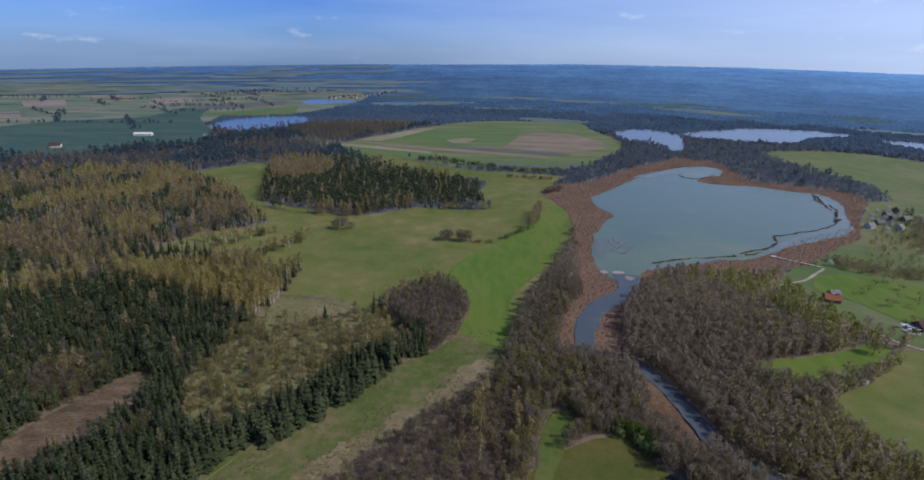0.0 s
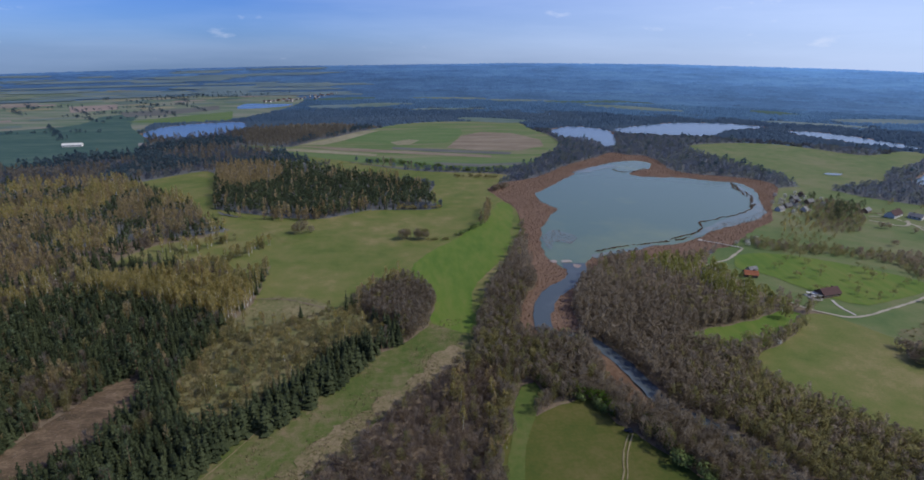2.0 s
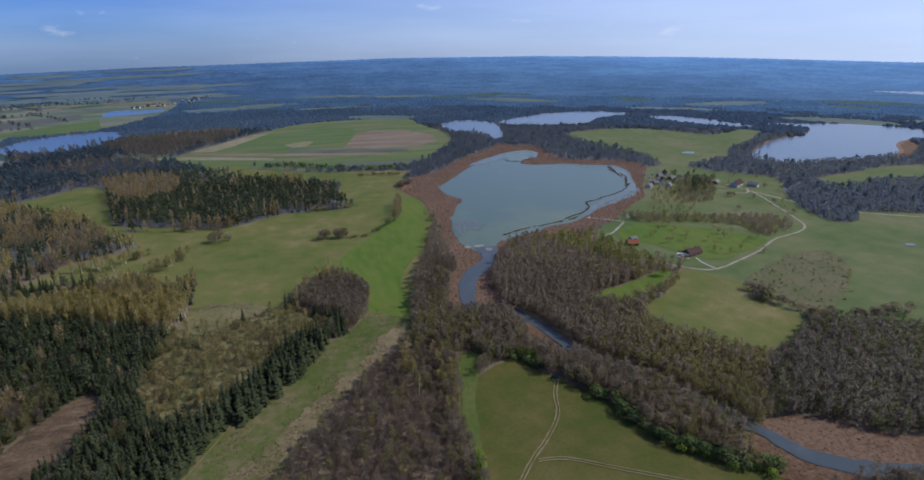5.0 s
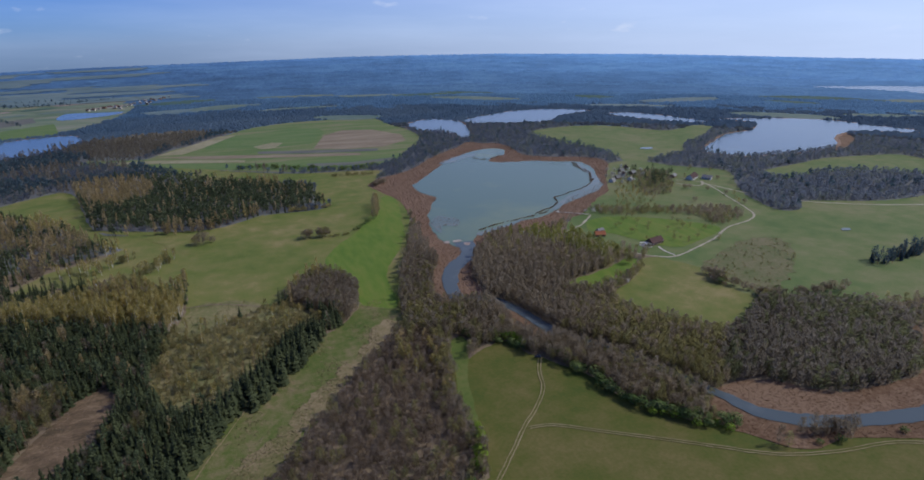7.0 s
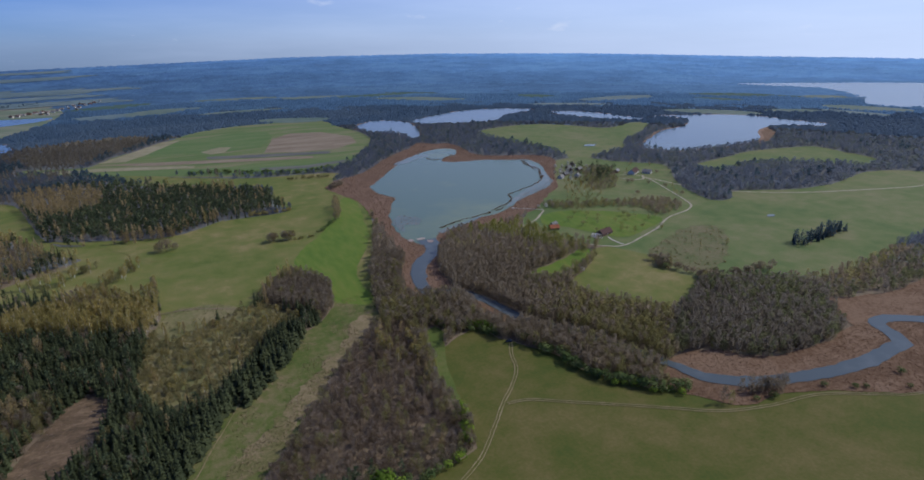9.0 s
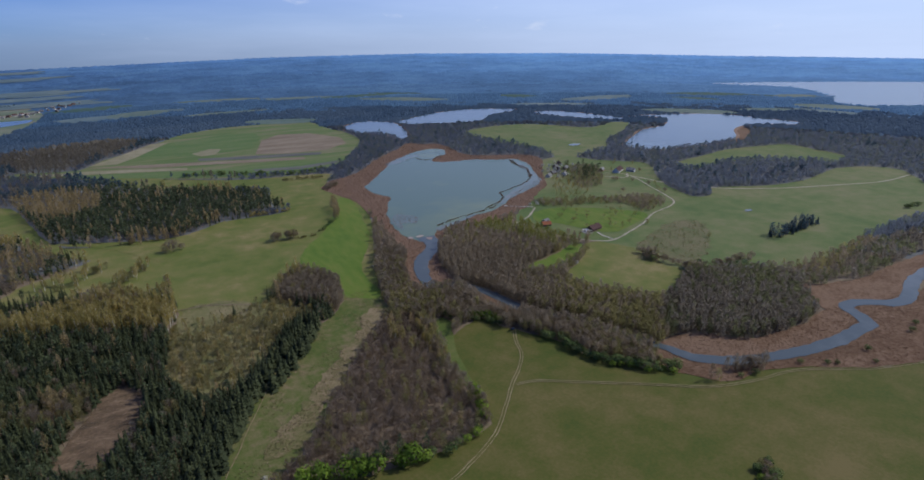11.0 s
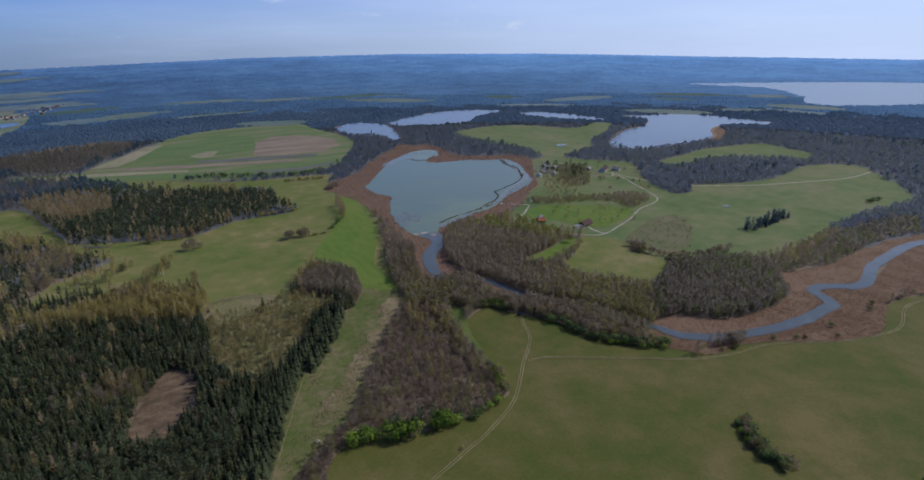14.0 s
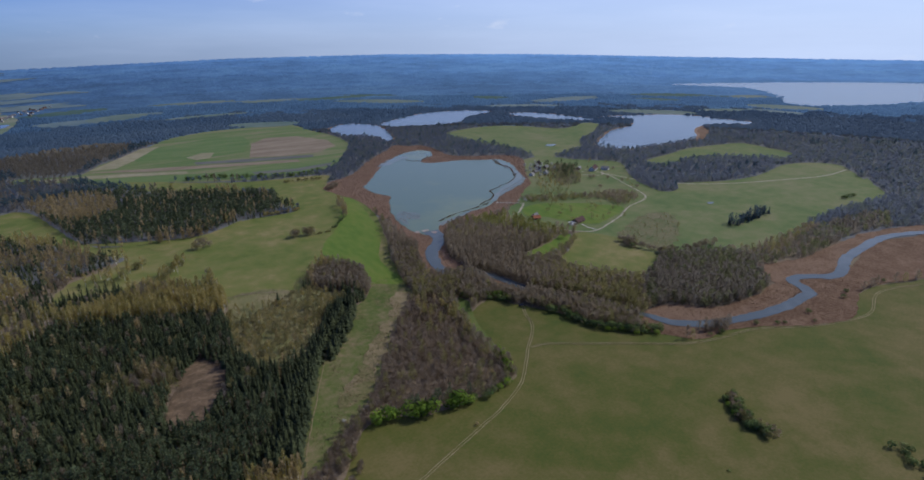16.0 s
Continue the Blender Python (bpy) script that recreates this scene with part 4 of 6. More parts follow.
def dome_shape(h, r, count, size, low=0.3, trunk=0.013, fuzz=0.4, peak=0.0):
    """A rounded, lobed crown of small sprays lying on its outside, some of them standing out as twigs."""
    pieces = [(*tube((0, 0, 0), (rng.normal(0, 0.015 * h), rng.normal(0, 0.015 * h), h * 0.85), trunk * h, 0.004 * h, 3), 0)]
    way = rng.normal(0, 1, (count, 3))
    way[:, 2] = np.where(way[:, 2] < (-0.3 if low > 0.1 else -0.9), -way[:, 2], way[:, 2])
    way /= np.linalg.norm(way, axis=1)[:, None]
    lobes = rng.normal(0, 1, (5, 3))
    lobes[:, 2] = np.abs(lobes[:, 2])
    lobes /= np.linalg.norm(lobes, axis=1)[:, None]
    bulge = 0.72 + 0.36 * np.clip((way @ lobes.T).max(1), 0, 1) ** 3
    fac = bulge * np.where(rng.uniform(0, 1, count) < 0.25, rng.uniform(0.45, 0.8, count), rng.uniform(0.86, 1.03, count))
    tall = h * (1 - low) / 2
    wide = r * (1 - peak * np.clip(way[:, 2], -0.4, 1))
    c = np.stack([way[:, 0] * wide * fac, way[:, 1] * wide * fac, h - tall + way[:, 2] * tall * fac], 1)
    n = way * (1, 1, r / tall + 0.3) + rng.normal(0, 0.24, (count, 3))
    n /= np.linalg.norm(n, axis=1)[:, None]
    u = np.cross(n, rng.normal(0, 1, (count, 3)))
    u /= np.linalg.norm(u, axis=1)[:, None]
    w = np.cross(n, u)
    s = (size * rng.uniform(0.7, 1.35, count))[:, None]
    flat = np.stack([c - u * s - w * s * 0.6, c + u * s - w * s * 0.6, c + w * s * 1.2], 1)
    out = np.stack([c - u * s * 0.28 - n * s * 0.6, c + u * s * 0.28 - n * s * 0.6, c + n * s * 1.25], 1)
    v = np.where((rng.uniform(0, 1, count) < fuzz)[:, None, None], out, flat).reshape(-1, 3)
    v[:, 2] = np.clip(v[:, 2], 0.05, h * 1.05)
    pieces.append((v, np.arange(len(v)).reshape(-1, 3), 1))
    k = 4
    t = rng.uniform(low, 0.75, k)
    st = np.stack([0 * t, 0 * t, t * h], 1)
    a = rng.uniform(0, 6.28, k)
    en = st + np.stack([np.cos(a) * r * 0.7, np.sin(a) * r * 0.7, 0.12 * h + 0 * t], 1)
    pieces.append((*blades(st, en, np.full(k, 0.014 * h)), 1))
    return joined(pieces)


def broom_shape(h, r, count, width, length, low=0.2, trunk=0.012, peak=0.3, upright=1.0):
    """A tree of fine ascending twigs all through the crown, which lets the light through."""
    pieces = [(*tube((0, 0, 0), (rng.normal(0, 0.02 * h), rng.normal(0, 0.02 * h), h * 0.9), trunk * h, 0.004 * h, 3), 0)]
    z = low + (1 - low) * rng.beta(1.5, 1.2, count)
    env = np.interp(z, [low, low + (1 - low) * 0.45, 1.0], [0.6, 1.0, 1 - peak * 1.6])
    a = rng.uniform(0, 6.28, count)
    lobe = 1 + 0.22 * np.sin(3 * a + h) * np.sin(2.2 * z * h / r)
    rad = r * np.maximum(env, 0.12) * lobe * np.sqrt(rng.uniform(0.1, 1.0, count))
    c = np.stack([np.cos(a) * rad, np.sin(a) * rad, z * h], 1)
    way = np.stack([np.cos(a) * 0.75, np.sin(a) * 0.75, np.full(count, upright)], 1) + rng.normal(0, 0.45, (count, 3))
    way *= (length * rng.uniform(0.6, 1.3, count) / np.linalg.norm(way, axis=1))[:, None]
    s, e = c - way * 0.7, c + way * 0.3
    s[:, 2], e[:, 2] = np.clip(s[:, 2], 0.1, h), np.clip(e[:, 2], 0.2, h * 1.06)
    pieces.append((*blades(s, e, width * rng.uniform(0.7, 1.4, count)), 1))
    return joined(pieces)


def cone(x, y, z0, z1, q, sides=4):
    a = np.arange(sides) * 2 * np.pi / sides + rng.uniform(0, 6)
    v = np.concatenate([np.stack([x + np.cos(a) * q, y + np.sin(a) * q, 0 * a + z0], 1), [[x, y, z1]]])
    return v, np.array([(i, (i + 1) % sides, sides) for i in range(sides)])


def far_shape(h, r, spikes, sharp):
    """A far grove: a ragged cap of pointed or rounded tops."""
    pieces = []
    for k in range(spikes):
        a, d = rng.uniform(0, 6.28), r * np.sqrt(rng.uniform(0, 1)) * 0.8
        q = r * rng.uniform(0.35, 0.6)
        z = h * rng.uniform(0.75, 1.05)
        x, y = np.cos(a) * d, np.sin(a) * d
        if sharp:
            pieces.append((*cone(x, y, 0, z, q), 1))
        else:
            pieces.append((*cone(x, y, 0, z, q * 1.15, 5), 1))
    return joined(pieces)

# ---------------------------------------------------------------- the ground, one sheet to the skyline
def build_ground():
    radii = np.concatenate([np.linspace(0, 600, 9)[1:], np.linspace(600, 3200, 14)[1:], np.linspace(3200, 5900, 46)[1:]])
    ang = np.radians(np.arange(0, 360, 2.0))
    bm = bmesh.new()
    mid = bm.verts.new((MID[0], MID[1], 0))
    last = None
    for r in radii:
        x, y = MID[0] + np.sin(ang) * r, MID[1] + np.cos(ang) * r
        z = land(x, y)
        ring = [bm.verts.new(q) for q in zip(x, y, z)]
        n = len(ring)
        # outer rings take floor and wood colours with haze painted in
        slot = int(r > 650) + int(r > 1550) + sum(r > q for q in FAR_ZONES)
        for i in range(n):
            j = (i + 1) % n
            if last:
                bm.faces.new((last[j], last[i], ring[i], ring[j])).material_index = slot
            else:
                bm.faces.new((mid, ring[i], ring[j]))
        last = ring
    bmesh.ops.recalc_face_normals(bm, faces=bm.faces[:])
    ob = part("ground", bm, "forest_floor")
    for q in ["hazed_floor", "hazier_bare"] + ["distant_wood_%d" % k for k in range(len(FAR_ZONES))]:
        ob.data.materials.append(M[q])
    for p in ob.data.polygons:
        p.use_smooth = True
    return tagged(ob, "brown leaf-covered soil and forest floor between fields, haze-tinted far off", "ground", kind="structure")


build_ground()

LABELS = {
    "valley_meadow": "pale green grazed valley meadow between woods", "birch_meadow": "green meadow beside yellow birches",
    "wood_meadow": "bright green meadow enclosed by woods", "strip_meadow": "rough wet meadow with straw-coloured patches",
    "spring_strip": "vivid green mown grass strip beside the reeds", "big_field": "wide dull green pasture crossed by wheel tracks",
    "east_field": "olive green meadow among bare alders", "settlement_green": "green pastures and lawns round the houses",
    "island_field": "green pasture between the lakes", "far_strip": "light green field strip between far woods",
    "hedge_strip": "light green meadow between pine wood and hedge", "stripe_field": "striped green and pinkish ploughed fields", "hedge_field": "olive meadow between two hedges",
    "shore_meadow": "green meadow near the lake reeds", "west_fields": "patchwork of green and pinkish far fields",
    "farther_fields": "pale far fields below the skyline", "pine_front": "green meadow below dark pines", "rough_clearing": "rough tussocky clearing fenced beside birches",
    "field_edge": "greener strip of grass along the pasture edge", "straw_bank": "straw-coloured dead grass beside bare thicket",
    "straw_hollow": "tawny dead grass hollow", "orchard_lawn": "bright green orchard lawn with young trees",
    "spring_hollow": "bright green grass hollow beside bare alders", "scrub_patch": "brownish scrubland with young plantings", "front_crop": "bright green crop strip",
    "pale_strip": "pale straw-coloured field strip", "middle_crop": "green crop block on the striped fields",
    "pale_wedge": "pale sandy field wedge beside golden wood", "ploughed_field": "pinkish brown ploughed field",
    "dark_strip": "dark bare soil strip", "second_dark_strip": "dark bare soil strip", "brown_strip": "brown ploughed strip between crops",
    "short_pale_strip": "pale stubble strip", "dark_crop_field": "green crop on far slope with cloud shade painted in", "red_field": "reddish bare soil field far off",
    "pink_field": "pinkish bare soil field far off", "purple_field": "dark purplish ploughed field far off", "brown_field": "brown bare field far off",
    "light_crop_field": "light green far crop beside the lake", "clearing": "reddish brown felled clearing inside spruce forest",
}
outline = {}
for i, (name, (mat, pts)) in enumerate(OPEN.items()):
    far = min(np.hypot(*(np.array(q) - MID)) for q in pts) > 850
    if mat in ("green_crop", "pale_crop", "ploughed", "dark_soil", "red_soil"):
        # ploughed and sown parcels have straight edges
        outline[name] = np.array(pts, float)
    else:
        outline[name] = spline(pts, True, 30 if far else 3 if mat in ("straw", "scrub_ground", "scrub_heath") else 6, 0 if far else 7.0 if mat in ("straw", "scrub_ground", "scrub_heath") else 2.2)
    sheet(name, outline[name], 0.12 + 0.015 * i + (3.0 if name == "farther_fields" else 0), mat, LABELS[name], "field" if "field" in name else "meadow")
sheet("scrub_floor", spline(WOODS["young_scrub"], True, 5, 2.0), 0.09, "scrub_ground", "yellowish rough grass under low shrubs", "scrub ground")
sheet("meadow_margin", spline(WOODS["spruce_strip"], True, 5, 1.0), 0.085, "wet_meadow", "rough grass running in under the spruces", "meadow")
for i, (name, pts) in enumerate(REEDS.items()):
    outline[name] = spline(pts, True, 5, 2.5)
    sheet("reed_ground", outline[name], 0.45 + 0.015 * i, "reed" if i == 0 else "pale_reed", "brown matted ground under dead reeds", "reed bed")
for name in ("channel_lake", "north_lake", "narrow_lake", "east_lake", "west_lake"):
    shore = spline(WATER[name], True, 14, 4.0)
    shore = np.concatenate([shore, shore[:2]])
    ribbon("reed_fringe", shore, 15, 0.58, "reed", "narrow brown reed fringe round a far lake", category="reed bed", bank=2.0)
WATER_LABELS = {"lake": "shallow grey-green lake ringed by brown reeds"}
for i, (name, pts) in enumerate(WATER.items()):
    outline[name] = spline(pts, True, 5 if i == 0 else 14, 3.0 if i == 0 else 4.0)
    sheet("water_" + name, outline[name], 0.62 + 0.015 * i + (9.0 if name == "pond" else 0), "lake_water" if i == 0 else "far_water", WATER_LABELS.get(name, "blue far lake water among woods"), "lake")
for i, (name, pts) in enumerate(SHALLOWS.items()):
    sheet("water_shallow", spline(pts, True, 4, 3.0), 0.765 + 0.004 * i, "shallow", "pale shallow water over mud beside reeds", "shallow water")
for bar in MUD_BARS:
    sheet("mud_bar", spline(bar, True, 1.5, 0.8), 0.9, "mud", "pale mud streak at the river mouth", "mud bar")
sheet("water_puddle", spline([(513, 280), (519, 285), (527, 282), (520, 277)], True, 2, 1.0), 0.75, "shallow", "small pale puddle in pasture", "puddle")
sheet("water_marsh_pool", spline([(640, 762), (655, 772), (672, 764), (655, 752)], True, 3, 2.0), 0.75, "shallow", "pale pool in the far pasture", "pool")
river_line = spline(RIVER, False, 5, 0.6, RIVER_WIDTH)
ribbon("water_river", river_line, river_line[:, 2], 0.8, "river_water", "dark slow river winding between reed banks", category="river", bank=0.5)
road_lines = []
for i, (name, (width, pts)) in enumerate(ROADS.items()):
    line = spline(pts, False, 4, 0.5)
    road_lines.append((line, width))
    ribbon("road_" + name, line, width, 0.40 + 0.01 * i, "gravel", "pale gravel road through green pasture", category="road", bank=0.25)
for i, (name, pts) in enumerate(TRACKS.items()):
    line = spline(pts, False, 3, 0.4)
    d = np.gradient(line[:, :2], axis=0)
    d /= np.linalg.norm(d, axis=1)[:, None]
    for s in (-0.85, 0.85) if name != "meadow_track" else (0.0,):
        rut = line.copy()
        rut[:, :2] += np.stack([-d[:, 1], d[:, 0]], 1) * s
        ribbon("track_rut", rut, 0.6, 0.45 + 0.012 * i, "straw" if name == "meadow_track" else "rut", "worn earth wheel rut in grass", category="track", bank=0.08)
    road_lines.append((line, 2.5))

# parcels of the far western fields
parcel = ("hazed_crop", "hazed_meadow", "red_soil", "hazed_meadow", "pale_crop", "hazed_meadow", "hazed_crop", "dark_crop")
for name, turn in (("west_fields", 38), ("farther_fields", 42)):
    c0 = outline[name][:, :2].mean(0)
    ca, sa = math.cos(radians(turn)), math.sin(radians(turn))
    for i in range(-9, 10):
        for j in range(-14, 15):
            u0, u1 = i * 150 + rng.uniform(0, 30), i * 150 + rng.uniform(110, 150)
            v0, v1 = j * 75 + rng.uniform(0, 12), j * 75 + rng.uniform(50, 74)
            q = np.array([(c0[0] + u * ca - v * sa, c0[1] + u * sa + v * ca) for u, v in ((u0, v0), (u1, v0 + 8), (u1, v1), (u0, v1 - 6))])
            if rng.uniform() < 0.75 and inside(outline[name][:, :2], q).all() and not any(inside(outline[n], q).any() for n in ("dark_crop_field", "red_field", "pink_field", "purple_field", "brown_field", "light_crop_field", "village_lake", "west_lake")):
                sheet("field_parcel", q, 0.9 + 0.004 * ((i * 29 + j) % 40) + (3.0 if name == "farther_fields" else 0), parcel[int(rng.integers(0, len(parcel)))], "narrow far field parcel of the western plain", "field")
far_clearings = []
for i in range(34):
    az, r = radians(rng.uniform(-34, 72)), rng.uniform(1500, 2420)
    c = MID + r * np.array([math.sin(az), math.cos(az)])
    along, across = np.array([math.cos(az), -math.sin(az)]), np.array([math.sin(az), math.cos(az)])
    if any(inside(np.concatenate([outline[n] + 0]), (c[None] + 0))[0] for n in list(WATER) + ["west_fields", "stripe_field"]):
        continue
    a, b, tilt = rng.uniform(60, 190), rng.uniform(35, 90), rng.normal(0, 0.3)
    ring = [c + along * math.cos(q) * a * rng.uniform(0.75, 1.2) + across * (math.sin(q) * b + math.cos(q) * a * tilt) for q in np.arange(0, 6.28, 0.7)]
    line = spline([tuple(q) for q in ring], True, 30)
    outline["far_clearing_%d" % i] = line
    far_clearings.append("far_clearing_%d" % i)
    sheet("far_clearing", line, 0.3 + 0.01 * i, ("hazed_meadow", "dark_crop", "hazy_field", "hazed_meadow")[i % 4], "green clearing among the far woods", "field")

# far fields of the western plain, their haze put into the colour
for i in range(60):
    az, r = radians(rng.uniform(-52, -6)), rng.uniform(2450, 4400)
    c = MID + r * np.array([math.sin(az), math.cos(az)])
    along, across = np.array([math.cos(az), -math.sin(az)]), np.array([math.sin(az), math.cos(az)])
    a, b = rng.uniform(70, 330), rng.uniform(30, 110)
    bm, grid, rim = bmesh.new(), [], []
    for u in np.linspace(-1, 1, 9):
        row = []
        for v in np.linspace(-1, 1, 5):
            q = c + along * a * u * (1 + 0.12 * math.sin(3 * v + i)) + across * b * v * (1 + 0.15 * math.sin(2 * u + i))
            row.append(bm.verts.new((*q, float(land(*q)) + 2.0 + 0.02 * i)))
        grid.append(row)
    for p0, p1 in zip(grid, grid[1:]):
        for k in range(4):
            bm.faces.new((p0[k + 1], p0[k], p1[k], p1[k + 1]))
    bm.normal_update()
    for f in bm.faces:
        if f.normal.z < 0:
            f.normal_flip()
    rim = [p[0] for p in grid] + grid[-1][1:] + [p[-1] for p in grid[-2::-1]] + grid[0][-2:0:-1]
    outline["hazy_field_%d" % i] = np.array([(q.co.x, q.co.y) for q in rim])
    far_clearings.append("hazy_field_%d" % i)
    tagged(part("field_parcel", bm, "hazy_field"), "far field of the western plain, paled by painted haze", "field", kind="structure")

# ---------------------------------------------------------------- woods: where each kind of tree grows
wood = {name: spline(pts, True, 10) for name, pts in WOODS.items()}
lattice = []
for near, far, gap in ((0, 480, 3.5), (480, 850, 6.0), (850, 1400, 9.0), (1400, 2300, 14.0), (2300, 3500, 31.0), (3500, 4780, 46.0)):
    n = int(far / gap) + 1
    g = np.arange(-n, n + 1) * gap
    x, y = [q.ravel() for q in np.meshgrid(g, g)]
    p = np.stack([x, y], 1) + rng.uniform(-0.42, 0.42, (len(x), 2)) * gap
    r = np.hypot(*p.T)
    az = np.degrees(np.arctan2(p[:, 0], p[:, 1]))
    ok = (r >= near) & (r < far) & (az > -62) & (az < 84)
    p = p[ok] + MID
    lattice.append(np.column_stack([p, np.full(len(p), gap)]))
lattice = np.concatenate(lattice)
spot = lattice[:, :2]
free = np.ones(len(spot), bool)
for name in list(OPEN) + list(REEDS) + list(WATER) + far_clearings:
    free &= ~inside(outline[name], spot)
near = np.hypot(*(spot - MID).T) < 1000
d = np.full(len(spot), 1e9)
d[near] = off_line(river_line[::2], spot[near])
free &= d > 5
free &= (d > 24) | (spot[:, 0] < 215)
for line, width in road_lines:
    d = np.full(len(spot), 1e9)
    d[near] = off_line(line[::3], spot[near])
    free &= d > width / 2 + 2
lattice = lattice[free]
spot = lattice[:, :2]
gap = lattice[:, 2]


def patch(scale, seed):
    return np.array([noise.noise(Vector((q[0] / scale, q[1] / scale, seed))) for q in spot])


broad, mid_patch = patch(260, 1.7), patch(70, 5.2)
rad = np.hypot(*(spot - MID).T)
dice = rng.uniform(0, 1, len(spot))
KINDS = ("spruce", "pine", "bare", "olive", "birch", "larch", "low_bare", "scrub")
kind = np.full(len(spot), "bare", dtype=object)
site = np.full(len(spot), "river_carr", dtype=object)
west = (spot[:, 0] < -20) & (rad < 900)
site[west] = "west_forest"
north = np.clip((spot[:, 1] - 250) / 200, 0, 1)
kind[west & (mid_patch + 0.3 * dice + 0.45 * north < 0.6)] = "spruce"
kind[west & (kind == "spruce") & (dice > np.where(spot[:, 1] < 165, 0.25, 0.88))] = "pine"
kind[west & (kind == "spruce") & ((dice * 13.7) % 1 > 0.93)] = "bare"
kind[west & (kind == "bare") & (dice > 0.6)] = "olive"
kind[west & (kind == "olive") & (dice > 0.72) & (spot[:, 1] > 330)] = "birch"
kind[west & (kind == "bare") & (dice < 0.2)] = "larch"
carr = ~west & (rad < 900)
# leafless alders inside, budding ones along the village side
inner = (spot[:, 0] > 95) & (spot[:, 0] < 205 + 0.05 * spot[:, 1]) & (spot[:, 1] > 215) & (spot[:, 1] < 425)
kind[carr & (dice + 0.7 * mid_patch > np.where(inner, 0.98, 0.66))] = "olive"
far = rad >= 900
site[far] = "far_woods"
kind[far] = np.where(broad[far] + 0.25 * mid_patch[far] + np.clip((rad[far] - 1500) / 2000, -0.25, 0.15) > 0.0, "pine", np.where(dice[far] > 0.55, "olive", "bare"))
plain = far & (rad < 1500) & (spot[:, 0] <= 40) & (kind != "pine")
kind[plain] = np.where(dice[plain] + 0.5 * mid_patch[plain] > 0.62, "larch", np.where(dice[plain] > 0.35, "olive", "bare"))
kind[plain & (patch(110, 9.4) > 0.17)] = "pine"
shore = far & (rad < 1450) & (spot[:, 0] > 40)
kind[shore] = np.where(dice[shore] > 0.96, "pine", np.where(dice[shore] > 0.6, "olive", "bare"))
bald = np.zeros(len(spot), bool)
for name, line in wood.items():
    k = inside(line, spot) & ((site == "west_forest") | (site == "river_carr") | (site == "far_woods"))
    site[k] = name
    if name == "spruce_strip":
        kind[k] = "spruce"
    elif name == "bare_thicket":
        kind[k] = np.where(dice[k] > 0.9, "olive", "bare")
    elif name == "young_scrub":
        mix = dice[k] + 0.5 * mid_patch[k]
        kind[k] = np.where(mix > 1.05, "larch", np.where(mix > 0.85, "olive", "scrub"))
        bald[k] = (dice[k] * 7.31) % 1 < 0.35
    elif name == "birch_stand":
        kind[k] = np.where(dice[k] > 0.12, "birch", "spruce")
    elif name == "middle_larches":
        kind[k] = "larch"
    elif name == "middle_pines":
        kind[k] = np.where((dice[k] > 0.9) | (mid_patch[k] > 0.45), "larch", "pine")
    elif name == "triangle_wood":
        kind[k] = np.where(dice[k] > 0.93, "olive", "low_bare")
    elif name == "corner_thicket":
        kind[k] = np.where(dice[k] > 0.92, "olive", "low_bare")
    elif name == "yellow_corner":
        kind[k] = np.where(dice[k] > 0.3, "larch", "birch")
    elif name == "orange_wood":
        kind[k] = "larch"
    elif name == "dark_wood":
        kind[k] = np.where(dice[k] > 0.93, "pine", np.where(dice[k] > 0.8, "olive", "bare"))
    elif name == "wet_alders":
        kind[k] = np.where(dice[k] + 0.4 * mid_patch[k] > 0.6, "olive", "bare")
    elif name == "poplar_belt":
        kind[k] = np.where(dice[k] > 0.2, "birch", "olive")
    elif name == "mixed_west":
        kind[k] = np.where(mid_patch[k] > 0.05, np.where(dice[k] > 0.4, "birch", "larch"), np.where(mid_patch[k] > -0.2, np.where(dice[k] > 0.3, "spruce", "pine"), np.where(dice[k] > 0.55, "larch", np.where(dice[k] > 0.25, "olive", "bare"))))

SHAPES = {}
